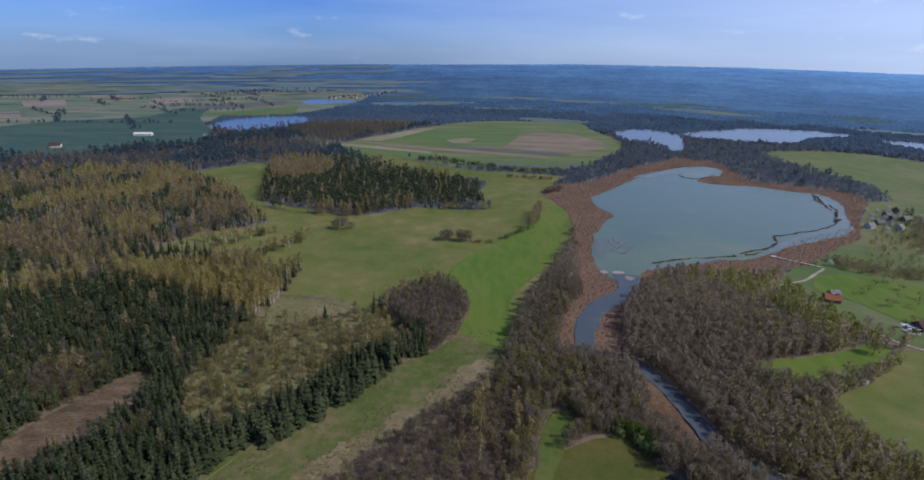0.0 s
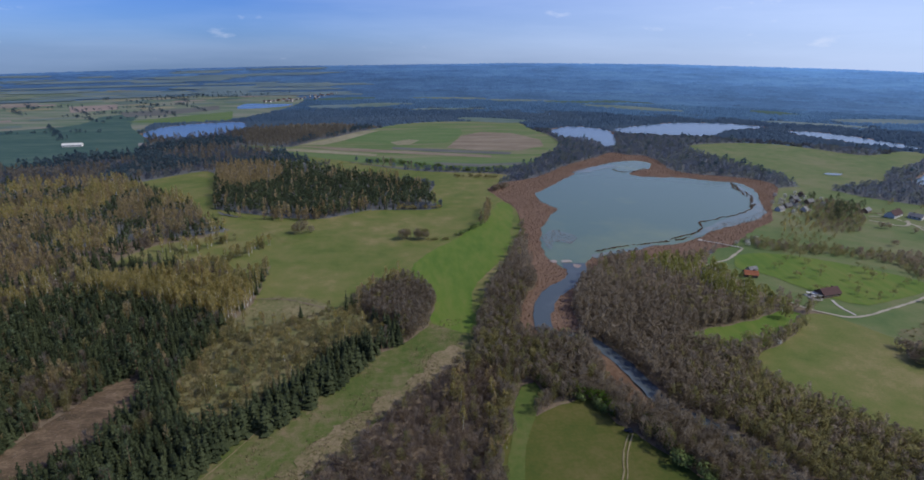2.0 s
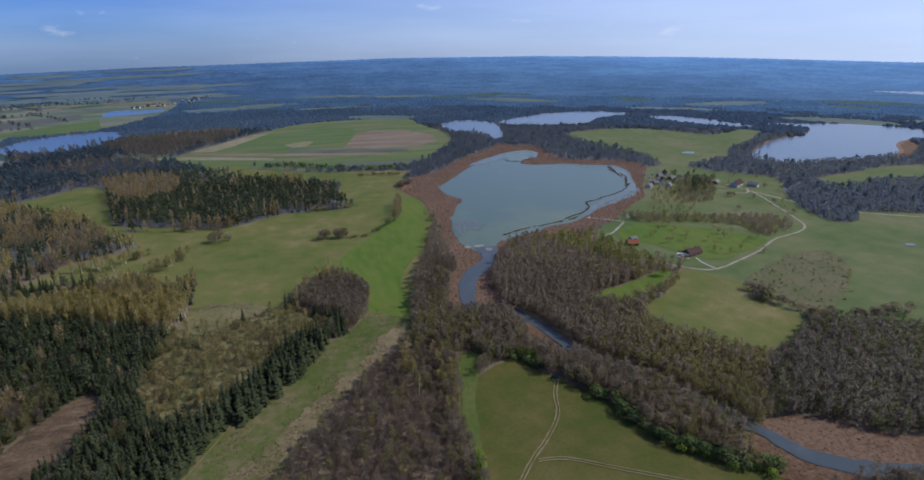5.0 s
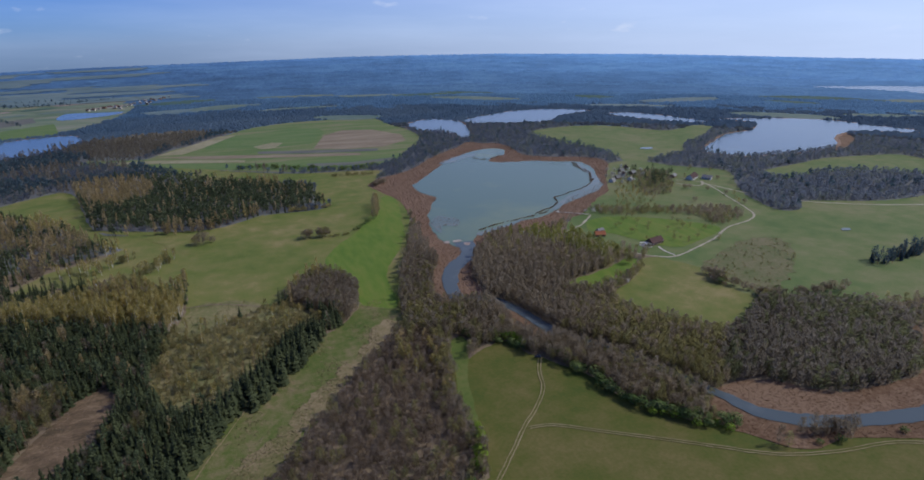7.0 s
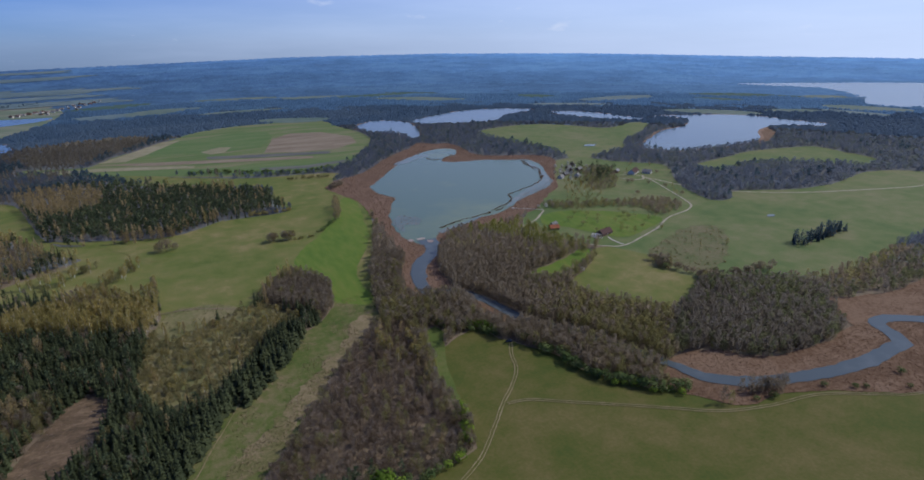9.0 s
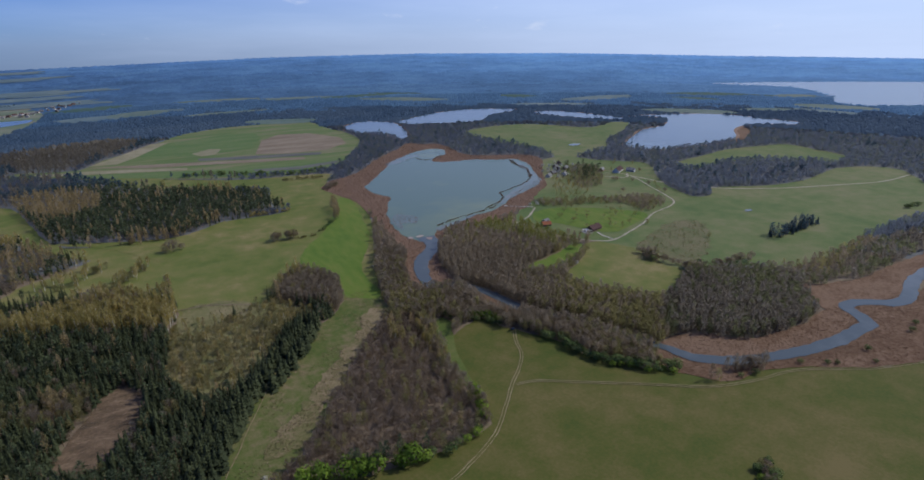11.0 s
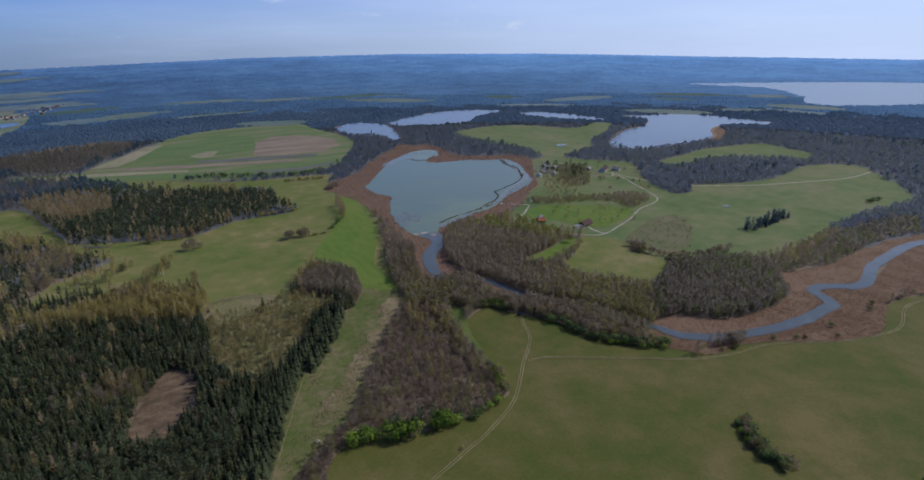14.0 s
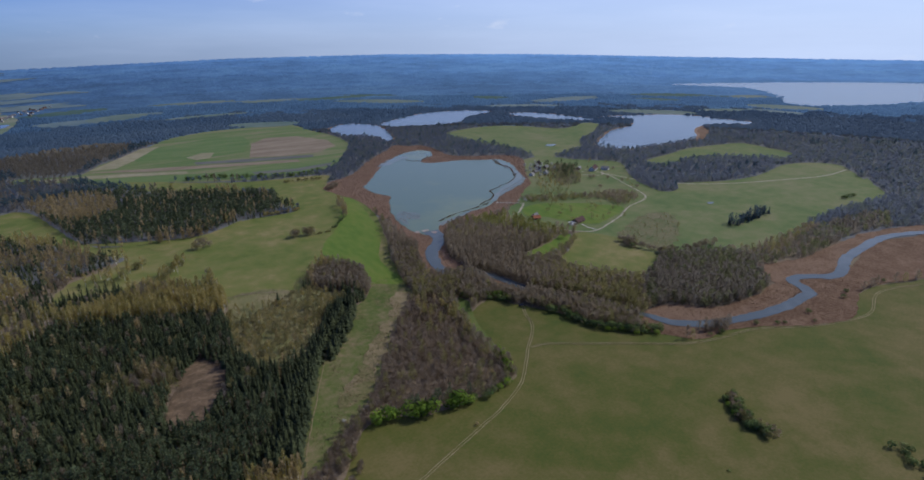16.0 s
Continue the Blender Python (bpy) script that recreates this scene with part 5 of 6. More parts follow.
for lod in range(5):
    made = defaultdict(list)
    for v in range(5):
        if lod in (1, 2):
            c, s, wider = ((60, 0.82, 1.0), (24, 1.5, 1.45))[lod - 1]
            made["spruce"].append(spruce_shape(12.0, 2.0, (8, 6, 4)[lod], (6, 6, 4)[lod]))
            made["pine"].append(broom_shape(15.5, (2.6, 4.0)[lod - 1], (64, 24)[lod - 1], (1.0, 2.1)[lod - 1], (1.9, 3.2)[lod - 1], 0.3, 0.013, 0.4, 0.7))
            many, thick, long_twig, broad_crown = ((88, 0.52, 1.9, 2.8), (38, 1.3, 2.8, 4.5))[lod - 1]
            made["bare"].append(broom_shape((11.0, 9.0)[lod - 1], broad_crown, many, thick, long_twig, 0.12))
            made["olive"].append(broom_shape((10.0, 8.5)[lod - 1], broad_crown, many, thick * 1.05, long_twig * 0.85, 0.08))
            made["birch"].append(broom_shape(16.5, broad_crown * 0.85, many + (20, 8)[lod - 1], thick * 0.95, long_twig, 0.22, 0.011, 0.36))
            made["larch"].append(broom_shape(16, broad_crown * 0.85, many + (22, 8)[lod - 1], thick, long_twig * 0.9, 0.1, 0.012, 0.45))
            made["low_bare"].append(broom_shape(7.0, broad_crown * 0.85, many, thick * 0.8, long_twig * 0.8, 0.05))
            made["scrub"].append(broom_shape(4.2, broad_crown * 0.75, many, thick * 0.75, long_twig * 0.6, 0.04))
        elif lod == 0:
            made["spruce"].append(spruce_shape(12.0, 2.05, (8, 5, 4)[lod], (6, 5, 4)[lod]))
            made["pine"].append(broom_shape(15.5, 2.5, 78, 0.72, 1.4, 0.3, 0.013, 0.4, 0.6))
            made["bare"].append(broom_shape(11.0, 2.7, 175, 0.31, 1.6, 0.14))
            made["olive"].append(broom_shape(10, 2.5, 160, 0.34, 1.3, 0.1))
            made["birch"].append(broom_shape(16.5, 2.2, 110, 0.5, 1.7, 0.26, 0.011, 0.38))
            made["larch"].append(broom_shape(16, 2.3, 115, 0.5, 1.6, 0.1, 0.012, 0.48))
            made["low_bare"].append(broom_shape(7.0, 2.5, 120, 0.31, 1.5, 0.05))
            made["scrub"].append(broom_shape(4.2, 1.9, 80, 0.36, 1.1, 0.04))
        else:
            r = 7.5 if lod == 3 else 21
            made["pine"].append(far_shape(6.5 if lod == 3 else 4.0, r * 1.2, 4, True))
            made["spruce"] = made["pine"]
            made["bare"].append(far_shape(5.5 if lod == 3 else 3.5, r * 1.15, 3, False))
            for q in ("olive", "birch", "larch", "low_bare", "scrub"):
                made[q] = made["bare"]
    SHAPES[lod] = made
CROWN = {"spruce": "spruce", "pine": "pine", "bare": "twig", "olive": "twig_olive", "birch": "birch_leaf", "larch": "larch_leaf", "low_bare": "twig_brown", "scrub": "scrub_leaf"}
# crown colours with painted haze, for woods farther off
HAZED_CROWN = {"spruce": "hazed_conifer", "pine": "hazed_conifer", "bare": "hazed_bare", "olive": "hazed_olive", "birch": "hazed_larch", "larch": "hazed_larch"}
TRUNK = {"spruce": "bark", "pine": "pine_bark", "bare": "bark", "olive": "bark", "birch": "birch_bark", "larch": "bark", "low_bare": "bark", "scrub": "bark"}
WORD = {"spruce": "dark green spruces", "pine": "dark pines", "bare": "bare grey-brown alders", "olive": "olive budding trees", "birch": "yellow-green birches in young leaf", "larch": "golden-brown larches", "low_bare": "bare brown saplings", "scrub": "low yellowish shrubs"}
NOUN = {"spruce": "spruce_trees", "pine": "pine_trees", "bare": "alder_trees", "olive": "budding_trees", "birch": "birch_trees", "larch": "larch_trees", "low_bare": "sapling_trees", "scrub": "shrubs"}
level = np.select([rad < 330, rad < 560, gap < 12, gap < 20], [0, 1, 2, 3], 4)


def plant(where, kinds, lods, label_site, scale=(1.0, 1.0), slim=None):
    """Joins the trees of one wood and one kind into one growth."""
    for q in KINDS:
        heap = Heap()
        for lod in range(5):
            sel = np.where((kinds == q) & (lods == lod))[0]
            if not len(sel):
                continue
            pick = rng.integers(0, 5, len(sel))
            for v in range(5):
                s = sel[pick == v]
                p = where[s]
                z = land(p[:, 0], p[:, 1])
                size = np.column_stack([rng.uniform(0.82, 1.2, len(s)) * scale[0], rng.uniform(0.78, 1.16, len(s)) * scale[1]])
                if q in ("spruce", "pine"):
                    size *= np.column_stack([rng.uniform(0.9, 1.25, len(s)), rng.uniform(0.68, 1.12, len(s))])
                if slim is not None:
                    size[:, 0] *= slim[s]
                heap.add(SHAPES[lod][q][v], np.column_stack([p, z]), rng.uniform(0, 6.28, len(s)), size, rng.uniform(0, 1, len(s)))
        if heap.n:
            crown = CROWN[q]
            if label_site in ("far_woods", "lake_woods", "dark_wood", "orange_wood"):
                crown = HAZED_CROWN.get(q, "hazed_olive")
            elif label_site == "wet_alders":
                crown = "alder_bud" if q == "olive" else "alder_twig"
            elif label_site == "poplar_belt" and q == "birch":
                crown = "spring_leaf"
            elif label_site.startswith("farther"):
                crown = "hazier_conifer" if q in ("pine", "spruce") else "hazier_bare"
            # last zones: crowns with painted haze and its glow
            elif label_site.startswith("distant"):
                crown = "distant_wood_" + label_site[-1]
            ob = new(NOUN[q], heap.mesh(NOUN[q], [TRUNK[q], crown]))
            tagged(ob, WORD[q] + " of the " + label_site.rstrip("0123456789_").replace("_", " "), "trees", kind="stuff")


# sites by distance; each farther one gets more haze in its colour
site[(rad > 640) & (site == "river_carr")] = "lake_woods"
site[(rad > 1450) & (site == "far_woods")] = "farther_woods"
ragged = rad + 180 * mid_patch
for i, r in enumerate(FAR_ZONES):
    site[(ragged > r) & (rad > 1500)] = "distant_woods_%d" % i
# the nearest trees of some woods are things of their own, planted further down
strip_front = spline(WOODS["spruce_strip"][:9], False, 6)
birch_front = spline(WOODS["birch_stand"][3:7], False, 6)
own = np.zeros(len(spot), bool)
close = rad < 620
d = np.full(len(spot), 1e9)
d[close] = off_line(strip_front, spot[close])
own_spruce = np.where((site == "spruce_strip") & (d < 16))[0][:290]
d[close] = off_line(birch_front, spot[close])
own_birch = np.where((site == "birch_stand") & (kind == "birch") & (d < 12))[0][:150]
thinned = (site == "triangle_wood") & (kind == "low_bare") & (dice < 0.22)
own |= thinned | bald
own_sapling = np.where((site == "triangle_wood") & (kind == "low_bare") & ~thinned & (spot[:, 1] < 165))[0][:280]
for q in (own_spruce, own_birch, own_sapling):
    own[q] = True
for name in sorted(set(site)):
    k = (site == name) & ~own
    plant(spot[k], kind[k], level[k], name, (1.1, 0.66) if name == "poplar_belt" else (1.0, 1.0), slim=np.where((level == 2) & (gap < 7), 0.74, 1.0)[k])
print("trees", len(spot), {n: int((site == n).sum()) for n in set(site)})

# ---------------------------------------------------------------- single trees and shrubs
SINGLES = {}


def halves(key, proto, trunk, crown):
    """A tree shape as two meshes, trunk and crown."""
    if key not in SINGLES:
        v, f, m = proto
        out = []
        for slot, name, mat in ((0, "trunk", trunk), (1, "crown", crown)):
            h = Heap()
            sub = f[m == slot]
            used = np.unique(sub)
            remap = np.zeros(len(v), int)
            remap[used] = np.arange(len(used))
            h.add((v[used], remap[sub], np.zeros(len(sub), int)), np.zeros((1, 3)), np.zeros(1), np.ones((1, 2)), np.zeros(1))
            out.append(h.mesh(name, [mat]))
        SINGLES[key] = out
    return SINGLES[key]


def tree(name, key, proto, trunk, crown, x, y, wide, tall, label, group="", category="tree"):
    base = new(name)
    base.matrix_world = Matrix.LocRotScale((x, y, float(land(x, y))), Euler((0, 0, rng.uniform(0, 6.28))), (wide, wide, tall))
    base.empty_display_size = 0.5
    for part_name, me in zip(("trunk", "crown"), halves(key, proto, trunk, crown)):
        new(part_name, me).parent = base
    return tagged(base, label, category, group)


STYLE = {
    "spruce": ("spruce_tree", "bark", "spruce"), "pine": ("pine_tree", "pine_bark", "pine"), "bare": ("alder_tree", "bark", "twig"),
    "olive": ("budding_tree", "bark", "twig_olive"), "birch": ("birch_tree", "birch_bark", "birch_leaf"), "larch": ("larch_tree", "bark", "larch_leaf"),
    "low_bare": ("bare_sapling", "bark", "twig_brown"), "scrub": ("shrub", "bark", "birch_leaf"),
}


def grow(q, x, y, label, wide=1.0, tall=1.0, group="", crown=None, name=None, category="tree", lod=0):
    v = int(rng.integers(0, 5))
    n, trunk, leaf = STYLE[q]
    leaf = crown or leaf
    return tree(name or n, (q, lod, v, leaf), SHAPES[lod][q][v], trunk, leaf, x, y, wide * rng.uniform(0.88, 1.14), tall * rng.uniform(0.88, 1.14), label, group, category)


for i in own_spruce:
    grow("spruce", *spot[i], "dark green spruce at the forest edge beside rough meadow", 1.4 * rng.uniform(0.75, 1.25), 1.22 * rng.uniform(0.75, 1.15), "spruces along the meadow edge")
for i in own_birch:
    grow("birch", *spot[i], "tall white-stemmed birch in yellow-green young leaf", 1.0, 1.1, "birches at the clearing edge")
for i in own_sapling:
    grow("low_bare", *spot[i], "leafless grey-brown sapling in a dense thicket", 1.0, 1.0, "saplings of the triangular thicket")

SHRUB = [dome_shape(3.4, 2.2, 190, 0.27, low=0.03, trunk=0.02, fuzz=0.35) for k in range(4)]
YOUNG = [dome_shape(4.6, 1.5, 60, 0.24, low=0.25, trunk=0.014, fuzz=0.5) for k in range(4)]


def shrub(x, y, leaf, size, label, group="", tall=1.0):
    k = int(rng.integers(0, 4))
    return tree("shrub", ("shrub", k, leaf), SHRUB[k], "bark", leaf, x, y, size, size * tall, label, group, "shrub")


def along(points, count, spread):
    line = spline(points, False, 2)
    pick = np.linspace(0, len(line) - 1, count).astype(int)
    return line[pick, :2] + rng.normal(0, spread, (count, 2))


# fresh green shrubs round the triangular thicket
for x, y in along([(-90, 117), (-62, 105), (-30, 98)], 15, 1.4):
    shrub(x, y, "fresh_leaf", rng.uniform(1.7, 3.0), "round bright green shrub in fresh leaf beside pasture", "green shrubs round the thicket", 1.2)
for x, y in along([(-28, 98), (-8, 98), (8, 103)], 9, 1.5):
    shrub(x, y, "fresh_leaf" if rng.uniform() > 0.5 else "dull_leaf", rng.uniform(1.2, 1.8), "round green shrub beside pasture", "green shrubs round the thicket", 1.1)
for x, y in along([(12, 108), (18, 122), (22, 138)], 8, 1.5):
    shrub(x, y, "fresh_leaf", rng.uniform(1.3, 1.9), "bright green shrub in fresh leaf at thicket corner", "green shrubs round the thicket", 1.4)
for x, y in along([(-121, 104), (-112, 92), (-128, 70), (-146, 48)], 22, 5.0):
    grow("low_bare", x, y, "leafless brown sapling between meadow and pasture", 1.0, 0.8, "saplings at the pasture corner")
shrub(-118, 94, "fresh_leaf", 1.2, "bright green shrub among bare saplings", "", 1.4)
shrub(-106, 128, "blossom", 0.7, "small pale blossoming shrub on rough meadow")
shrub(-39, 77, "larch_leaf", 0.7, "small rusty shrub alone in the pasture")
shrub(52, -35, "dull_leaf", 0.6, "low dull green shrub alone in the pasture", "", 0.5)
# shrubs between the pasture and the river alders
for x, y in along([(56, 233), (72, 218), (86, 203)], 12, 2.0):
    shrub(x, y, "dull_leaf", rng.uniform(1.1, 1.7), "dull green shrub at the pasture edge", "shrubs along the river alders", 1.1)
for x, y in along([(72, 222), (82, 212), (92, 200)], 7, 1.2):
    shrub(x, y, "fresh_leaf", rng.uniform(1.5, 2.2), "bright green shrub in fresh leaf beside river alders", "shrubs along the river alders", 1.2)
for x, y in along([(99, 193), (105, 166), (110, 141), (117, 118), (135, 98), (151, 85)], 40, 1.8):
    shrub(x, y, "dull_leaf", rng.uniform(1.4, 2.1), "dense dark green shrub at the pasture edge", "shrubs along the river alders", 1.1)
for x, y in along([(118, 112), (138, 92), (146, 84)], 6, 1.5):
    shrub(x, y, "fresh_leaf", rng.uniform(1.1, 1.5), "fresh green shrub at the pasture edge", "shrubs along the river alders")
# willows and shrubs on the river flats
for x, y in [(180, 65), (184, 68), (178, 70), (187, 63), (191, 66), (185, 68), (194, 62), (198, 65), (192, 67), (194, 57), (198, 60), (192, 62), (202, 58), (206, 61), (200, 63)]:
    grow("bare", x + rng.normal(0, 1.5), y + rng.normal(0, 1.5), "leafless willow standing in reeds beside the river", 1.1, rng.uniform(0.7, 0.95), "willows on the river bank", name="willow_tree")
for x, y in [(178, 59), (189, 56), (240, 38), (269, 22), (281, 33), (226, 48), (351, 33), (337, 29), (246, 35), (406, 23)]:
    shrub(x, y, "dull_leaf", rng.uniform(0.9, 1.5), "dark shrub among dead reeds beside the river", "shrubs on the river flats")
# the thicket islands in the pasture
for x, y in along([(113, 2), (106, -8), (100, -20), (99, -33)], 60, 2.6):
    shrub(x, y, "twig_olive" if rng.uniform() > 0.6 else "dull_leaf", rng.uniform(1.0, 1.6), "dense shrub of a small thicket in the pasture", "thicket in the pasture", 1.1)
for x, y in along([(111, 1), (103, -12), (99, -32)], 30, 2.6):
    grow("low_bare", x, y, "leafless sapling in a small pasture thicket", 0.9, 0.75, "thicket in the pasture")
for x, y in along([(106, -2), (100, -12)], 4, 1.5):
    shrub(x, y, "fresh_leaf", 1.1, "fresh green shrub of a small pasture thicket", "thicket in the pasture")
for x, y in along([(146, -82), (140, -95), (136, -112)], 16, 3.5):
    shrub(x, y, "dull_leaf", rng.uniform(1.0, 1.5), "dark green shrub of a second thicket", "second thicket in the pasture")
# the conifer clump on the far pasture, crowns blued in colour for haze
for k, (x, y) in enumerate(along([(452, 206), (480, 206), (510, 207), (532, 210)], 66, 4.0)):
    grow("pine" if rng.uniform() > 0.35 else "spruce", x, y, "dark conifer of a small clump on open pasture", 1.1 * rng.uniform(0.7, 1.2), 0.85 * rng.uniform(0.6, 1.15), "conifer clump on the pasture", crown="hazed_conifer")
for x, y in along([(690, 180), (704, 178), (716, 176)], 8, 3.0):
    shrub(x, y, "dull_leaf", rng.uniform(1.2, 1.8), "dark shrub of a lone clump on pasture", "shrub clump on the far pasture")
ROUND = [dome_shape(13, 7, 330, 0.72, low=0.03, trunk=0.02, fuzz=0.5) for k in range(3)]


def round_tree(x, y, leaf, wide, tall, label, group="", name="budding_tree"):
    k = int(rng.integers(0, 3))
    return tree(name, ("round", k, leaf), ROUND[k], "bark", leaf, x, y, wide, tall, label, group)


# the valley meadow's own trees
round_tree(-117, 519, "twig", 1.15, 1.15, "broad reddish budding tree alone on the meadow")
round_tree(-124, 521, "larch_leaf", 0.7, 0.8, "broad reddish budding tree beside its twin on the meadow")
round_tree(-108, 522, "twig", 0.6, 0.6, "bare tree beside its neighbour on the meadow", "", "alder_tree")
for x, y in along([(-16, 493), (-4, 492), (8, 491)], 8, 2.0):
    round_tree(x, y, "twig" if rng.uniform() > 0.3 else "twig_olive", rng.uniform(0.6, 0.85), rng.uniform(0.7, 0.95), "round grey willow in a meadow clump", "willow clump on the meadow", "willow_tree")
for x, y in along([(10, 489), (18, 488), (28, 488)], 7, 1.2):
    shrub(x, y, "twig_olive", 1.0, "low grey-green shrub beside bare willows", "willow clump on the meadow", 0.8)
for x, y in along([(38, 498), (52, 515), (64, 530)], 10, 1.5):
    shrub(x, y, "dull_leaf", rng.uniform(1.0, 1.5), "dark green hedge shrub between two meadows", "hedge between the meadows")
for x, y in along([(66, 535), (74, 550), (82, 578), (87, 596)], 16, 1.8):
    grow("larch" if rng.uniform() > 0.5 else "bare", x, y, "rusty budding tree in a meadow hedge", 1.25, 1.05, "hedge between the meadows")
for x, y in along([(107, 692), (114, 698), (122, 706)], 12, 3.0):
    shrub(x, y, "twig", rng.uniform(1.8, 2.4), "grey-brown willow shrub beside the reeds", "willows beside the reeds")
for x, y in along([(-190, 426), (-176, 440), (-165, 452), (-152, 470), (-144, 488)], 44, 3.2):
    grow("birch" if rng.uniform() > 0.6 else "olive", x, y, "bushy budding tree of a row across the meadow", 1.2, 0.72, "tree row across the meadow")
for x, y in along([(-225, 470), (-200, 480), (-185, 505)], 26, 6.0):
    grow("birch" if rng.uniform() > 0.5 else "olive", x, y, "bushy yellow-green tree at the wood corner", 1.2, 0.8, "birches at the wood corner")
for x, y in along([(-160, 578), (-135, 568), (-110, 570), (-98, 598), (-60, 606)], 34, 3.5):
    grow("larch", x, y, "golden-brown larch at the pine wood edge", 1.5, 0.9, "larches at the pine wood edge")
for x, y in along([(-20, 607), (5, 606), (25, 606)], 12, 3.0):
    shrub(x, y, "birch_leaf", rng.uniform(1.2, 1.8), "yellowish shrub at the pine wood edge", "shrubs at the pine wood edge")
for k in range(7):
    x, y = -64 + 14 * k + rng.normal(0, 4), 345 + rng.normal(0, 5)
    shrub(x - 30, y - 15, "dull_leaf", rng.uniform(0.4, 0.7), "low tussock shrub in the rough clearing", "shrubs of the rough clearing", 0.6)
grow("larch", -101, 236, "golden-brown larch alone among dark spruces", 1.5, 0.85)
grow("birch", -55, 296, "yellow-green birch behind the spruce strip", 1.5, 0.7)
grow("larch", -1, 112, "golden budding tree in the thicket", 1.3, 0.55)
for x, y in along([(6, 214), (10, 226), (14, 240), (4, 200)], 12, 3.5):
    grow("larch" if rng.uniform() > 0.4 else "birch", x, y, "golden budding tree at the thicket edge", 1.2, 0.8, "golden trees of the thicket edge")
for x, y in along([(32, 238), (26, 215), (24, 192), (22, 171)], 26, 3.0):
    grow("larch" if rng.uniform() > 0.45 else "birch", x, y, "golden budding tree at the thicket edge", 1.0, rng.uniform(0.45, 0.75), "golden trees of the thicket edge")
ribbon("ditch", spline([(-128, 362), (-100, 357), (-67, 337)], False, 2, 0.4), 1.3, 0.6, "forest_floor", "dark ditch between clearing and meadow", category="ditch", bank=0.2)
p = rng.uniform((-150, 190), (0, 350), (160, 2))
for x, y in p[inside(wood["young_scrub"], p)]:
    grow("larch" if rng.uniform() > 0.6 else "birch", x, y, "young budding tree standing in yellowish scrub", 0.95, rng.uniform(0.32, 0.6), "young trees of the scrub")
# hedges by the striped fields
hedge = along([(-72, 905), (-33, 900), (20, 862), (60, 838), (110, 822), (145, 825)], 60, 4.0)
rows = Heap()
for k in range(4):
    p = hedge[k::4]
    rows.add(SHRUB[k], np.column_stack([p, np.full(len(p), 0.2)]), rng.uniform(0, 6.28, len(p)), rng.uniform(1.4, 2.4, (len(p), 2)), rng.uniform(0, 1, len(p)))
tagged(new("hedge", rows.mesh("hedge", ["bark", "dull_leaf"])), "dull green hedge below the striped fields", "hedge", kind="stuff")
# hedges and field trees of the western plain, haze blue in their crown colour
rows = Heap()
for k in range(46):
    c = rng.uniform((-1700, 1000), (-450, 2600))
    turn = radians(rng.choice((38, 128, 20)) + rng.normal(0, 6))
    n = int(rng.integers(8, 26))
    u = np.cumsum(rng.uniform(8, 22, n))
    p = c + np.outer(u - u.mean(), (math.cos(turn), math.sin(turn))) + rng.normal(0, 4, (n, 2))
    p = p[inside(outline["west_fields"][:, :2], p) & ~inside(outline["west_lake"][:, :2], p) & ~inside(outline["village_lake"][:, :2], p)]
    rows.add(SHAPES[2]["olive"][k % 5], np.column_stack([p, np.full(len(p), 0.3)]), rng.uniform(0, 6.28, len(p)), rng.uniform(0.6, 1.3, (len(p), 2)), rng.uniform(0, 1, len(p)))
tagged(new("field_hedges", rows.mesh("field_hedges", ["bark", "hazed_conifer"])), "dark hedges and field trees of the western plain", "hedge", kind="stuff")
for x, y in along([(66, 781), (90, 778), (122, 768)], 14, 2.5):
    shrub(x, y, "twig_olive", rng.uniform(1.2, 1.8), "grey-green hedge shrub on the meadow", "short hedge on the meadow")
# round the settlement
lawn = spline(OPEN["orchard_lawn"][1], True, 6)
p = rng.uniform((265, 312), (410, 432), (70, 2))
for x, y in p[inside(lawn, p)]:
    k = int(rng.integers(0, 4))
    tree("orchard_tree", ("young", k), YOUNG[k], "bark", "twig_olive", x, y, rng.uniform(1.5, 2.6), rng.uniform(1.1, 1.8), "thin young orchard tree on a bright lawn", "orchard trees")
for q, pts in GROVES.items():
    line = spline(pts, True, 6)
    wide_gap = 9.5 if q == "cottage_trees" else 5.5
    p = np.array([(x, y) for x in np.arange(290, 590, wide_gap) for y in np.arange(330, 680, wide_gap)])
    p = p + rng.uniform(-2.6, 2.6, p.shape)
    p = p[inside(line, p)]
    for x, y in ((482, 613), (469, 590), (449, 579), (458, 562), (505, 631), (430, 566), (490, 596), (548, 533), (566, 522), (471, 602), (442, 578), (488, 628)):
        p = p[np.hypot(p[:, 0] - x, p[:, 1] - y) > 11]
    b = rng.uniform(0, 1, len(p))
    kinds = np.where(b + (p[:, 0] < 400) * 0.5 > 0.75, "olive", "bare") if q == "hedge_belt" else np.where(b > 0.92, "pine", np.where(b > 0.45, "olive", "bare")) if q == "house_grove" else np.where(b > 0.25, "olive", "birch")
    plant(p, kinds.astype(object), np.ones(len(p), int), "tree belt beside the lawn" if q == "hedge_belt" else "grove round the cottages", (0.95, 0.62) if q == "hedge_belt" else (0.8, 0.48))
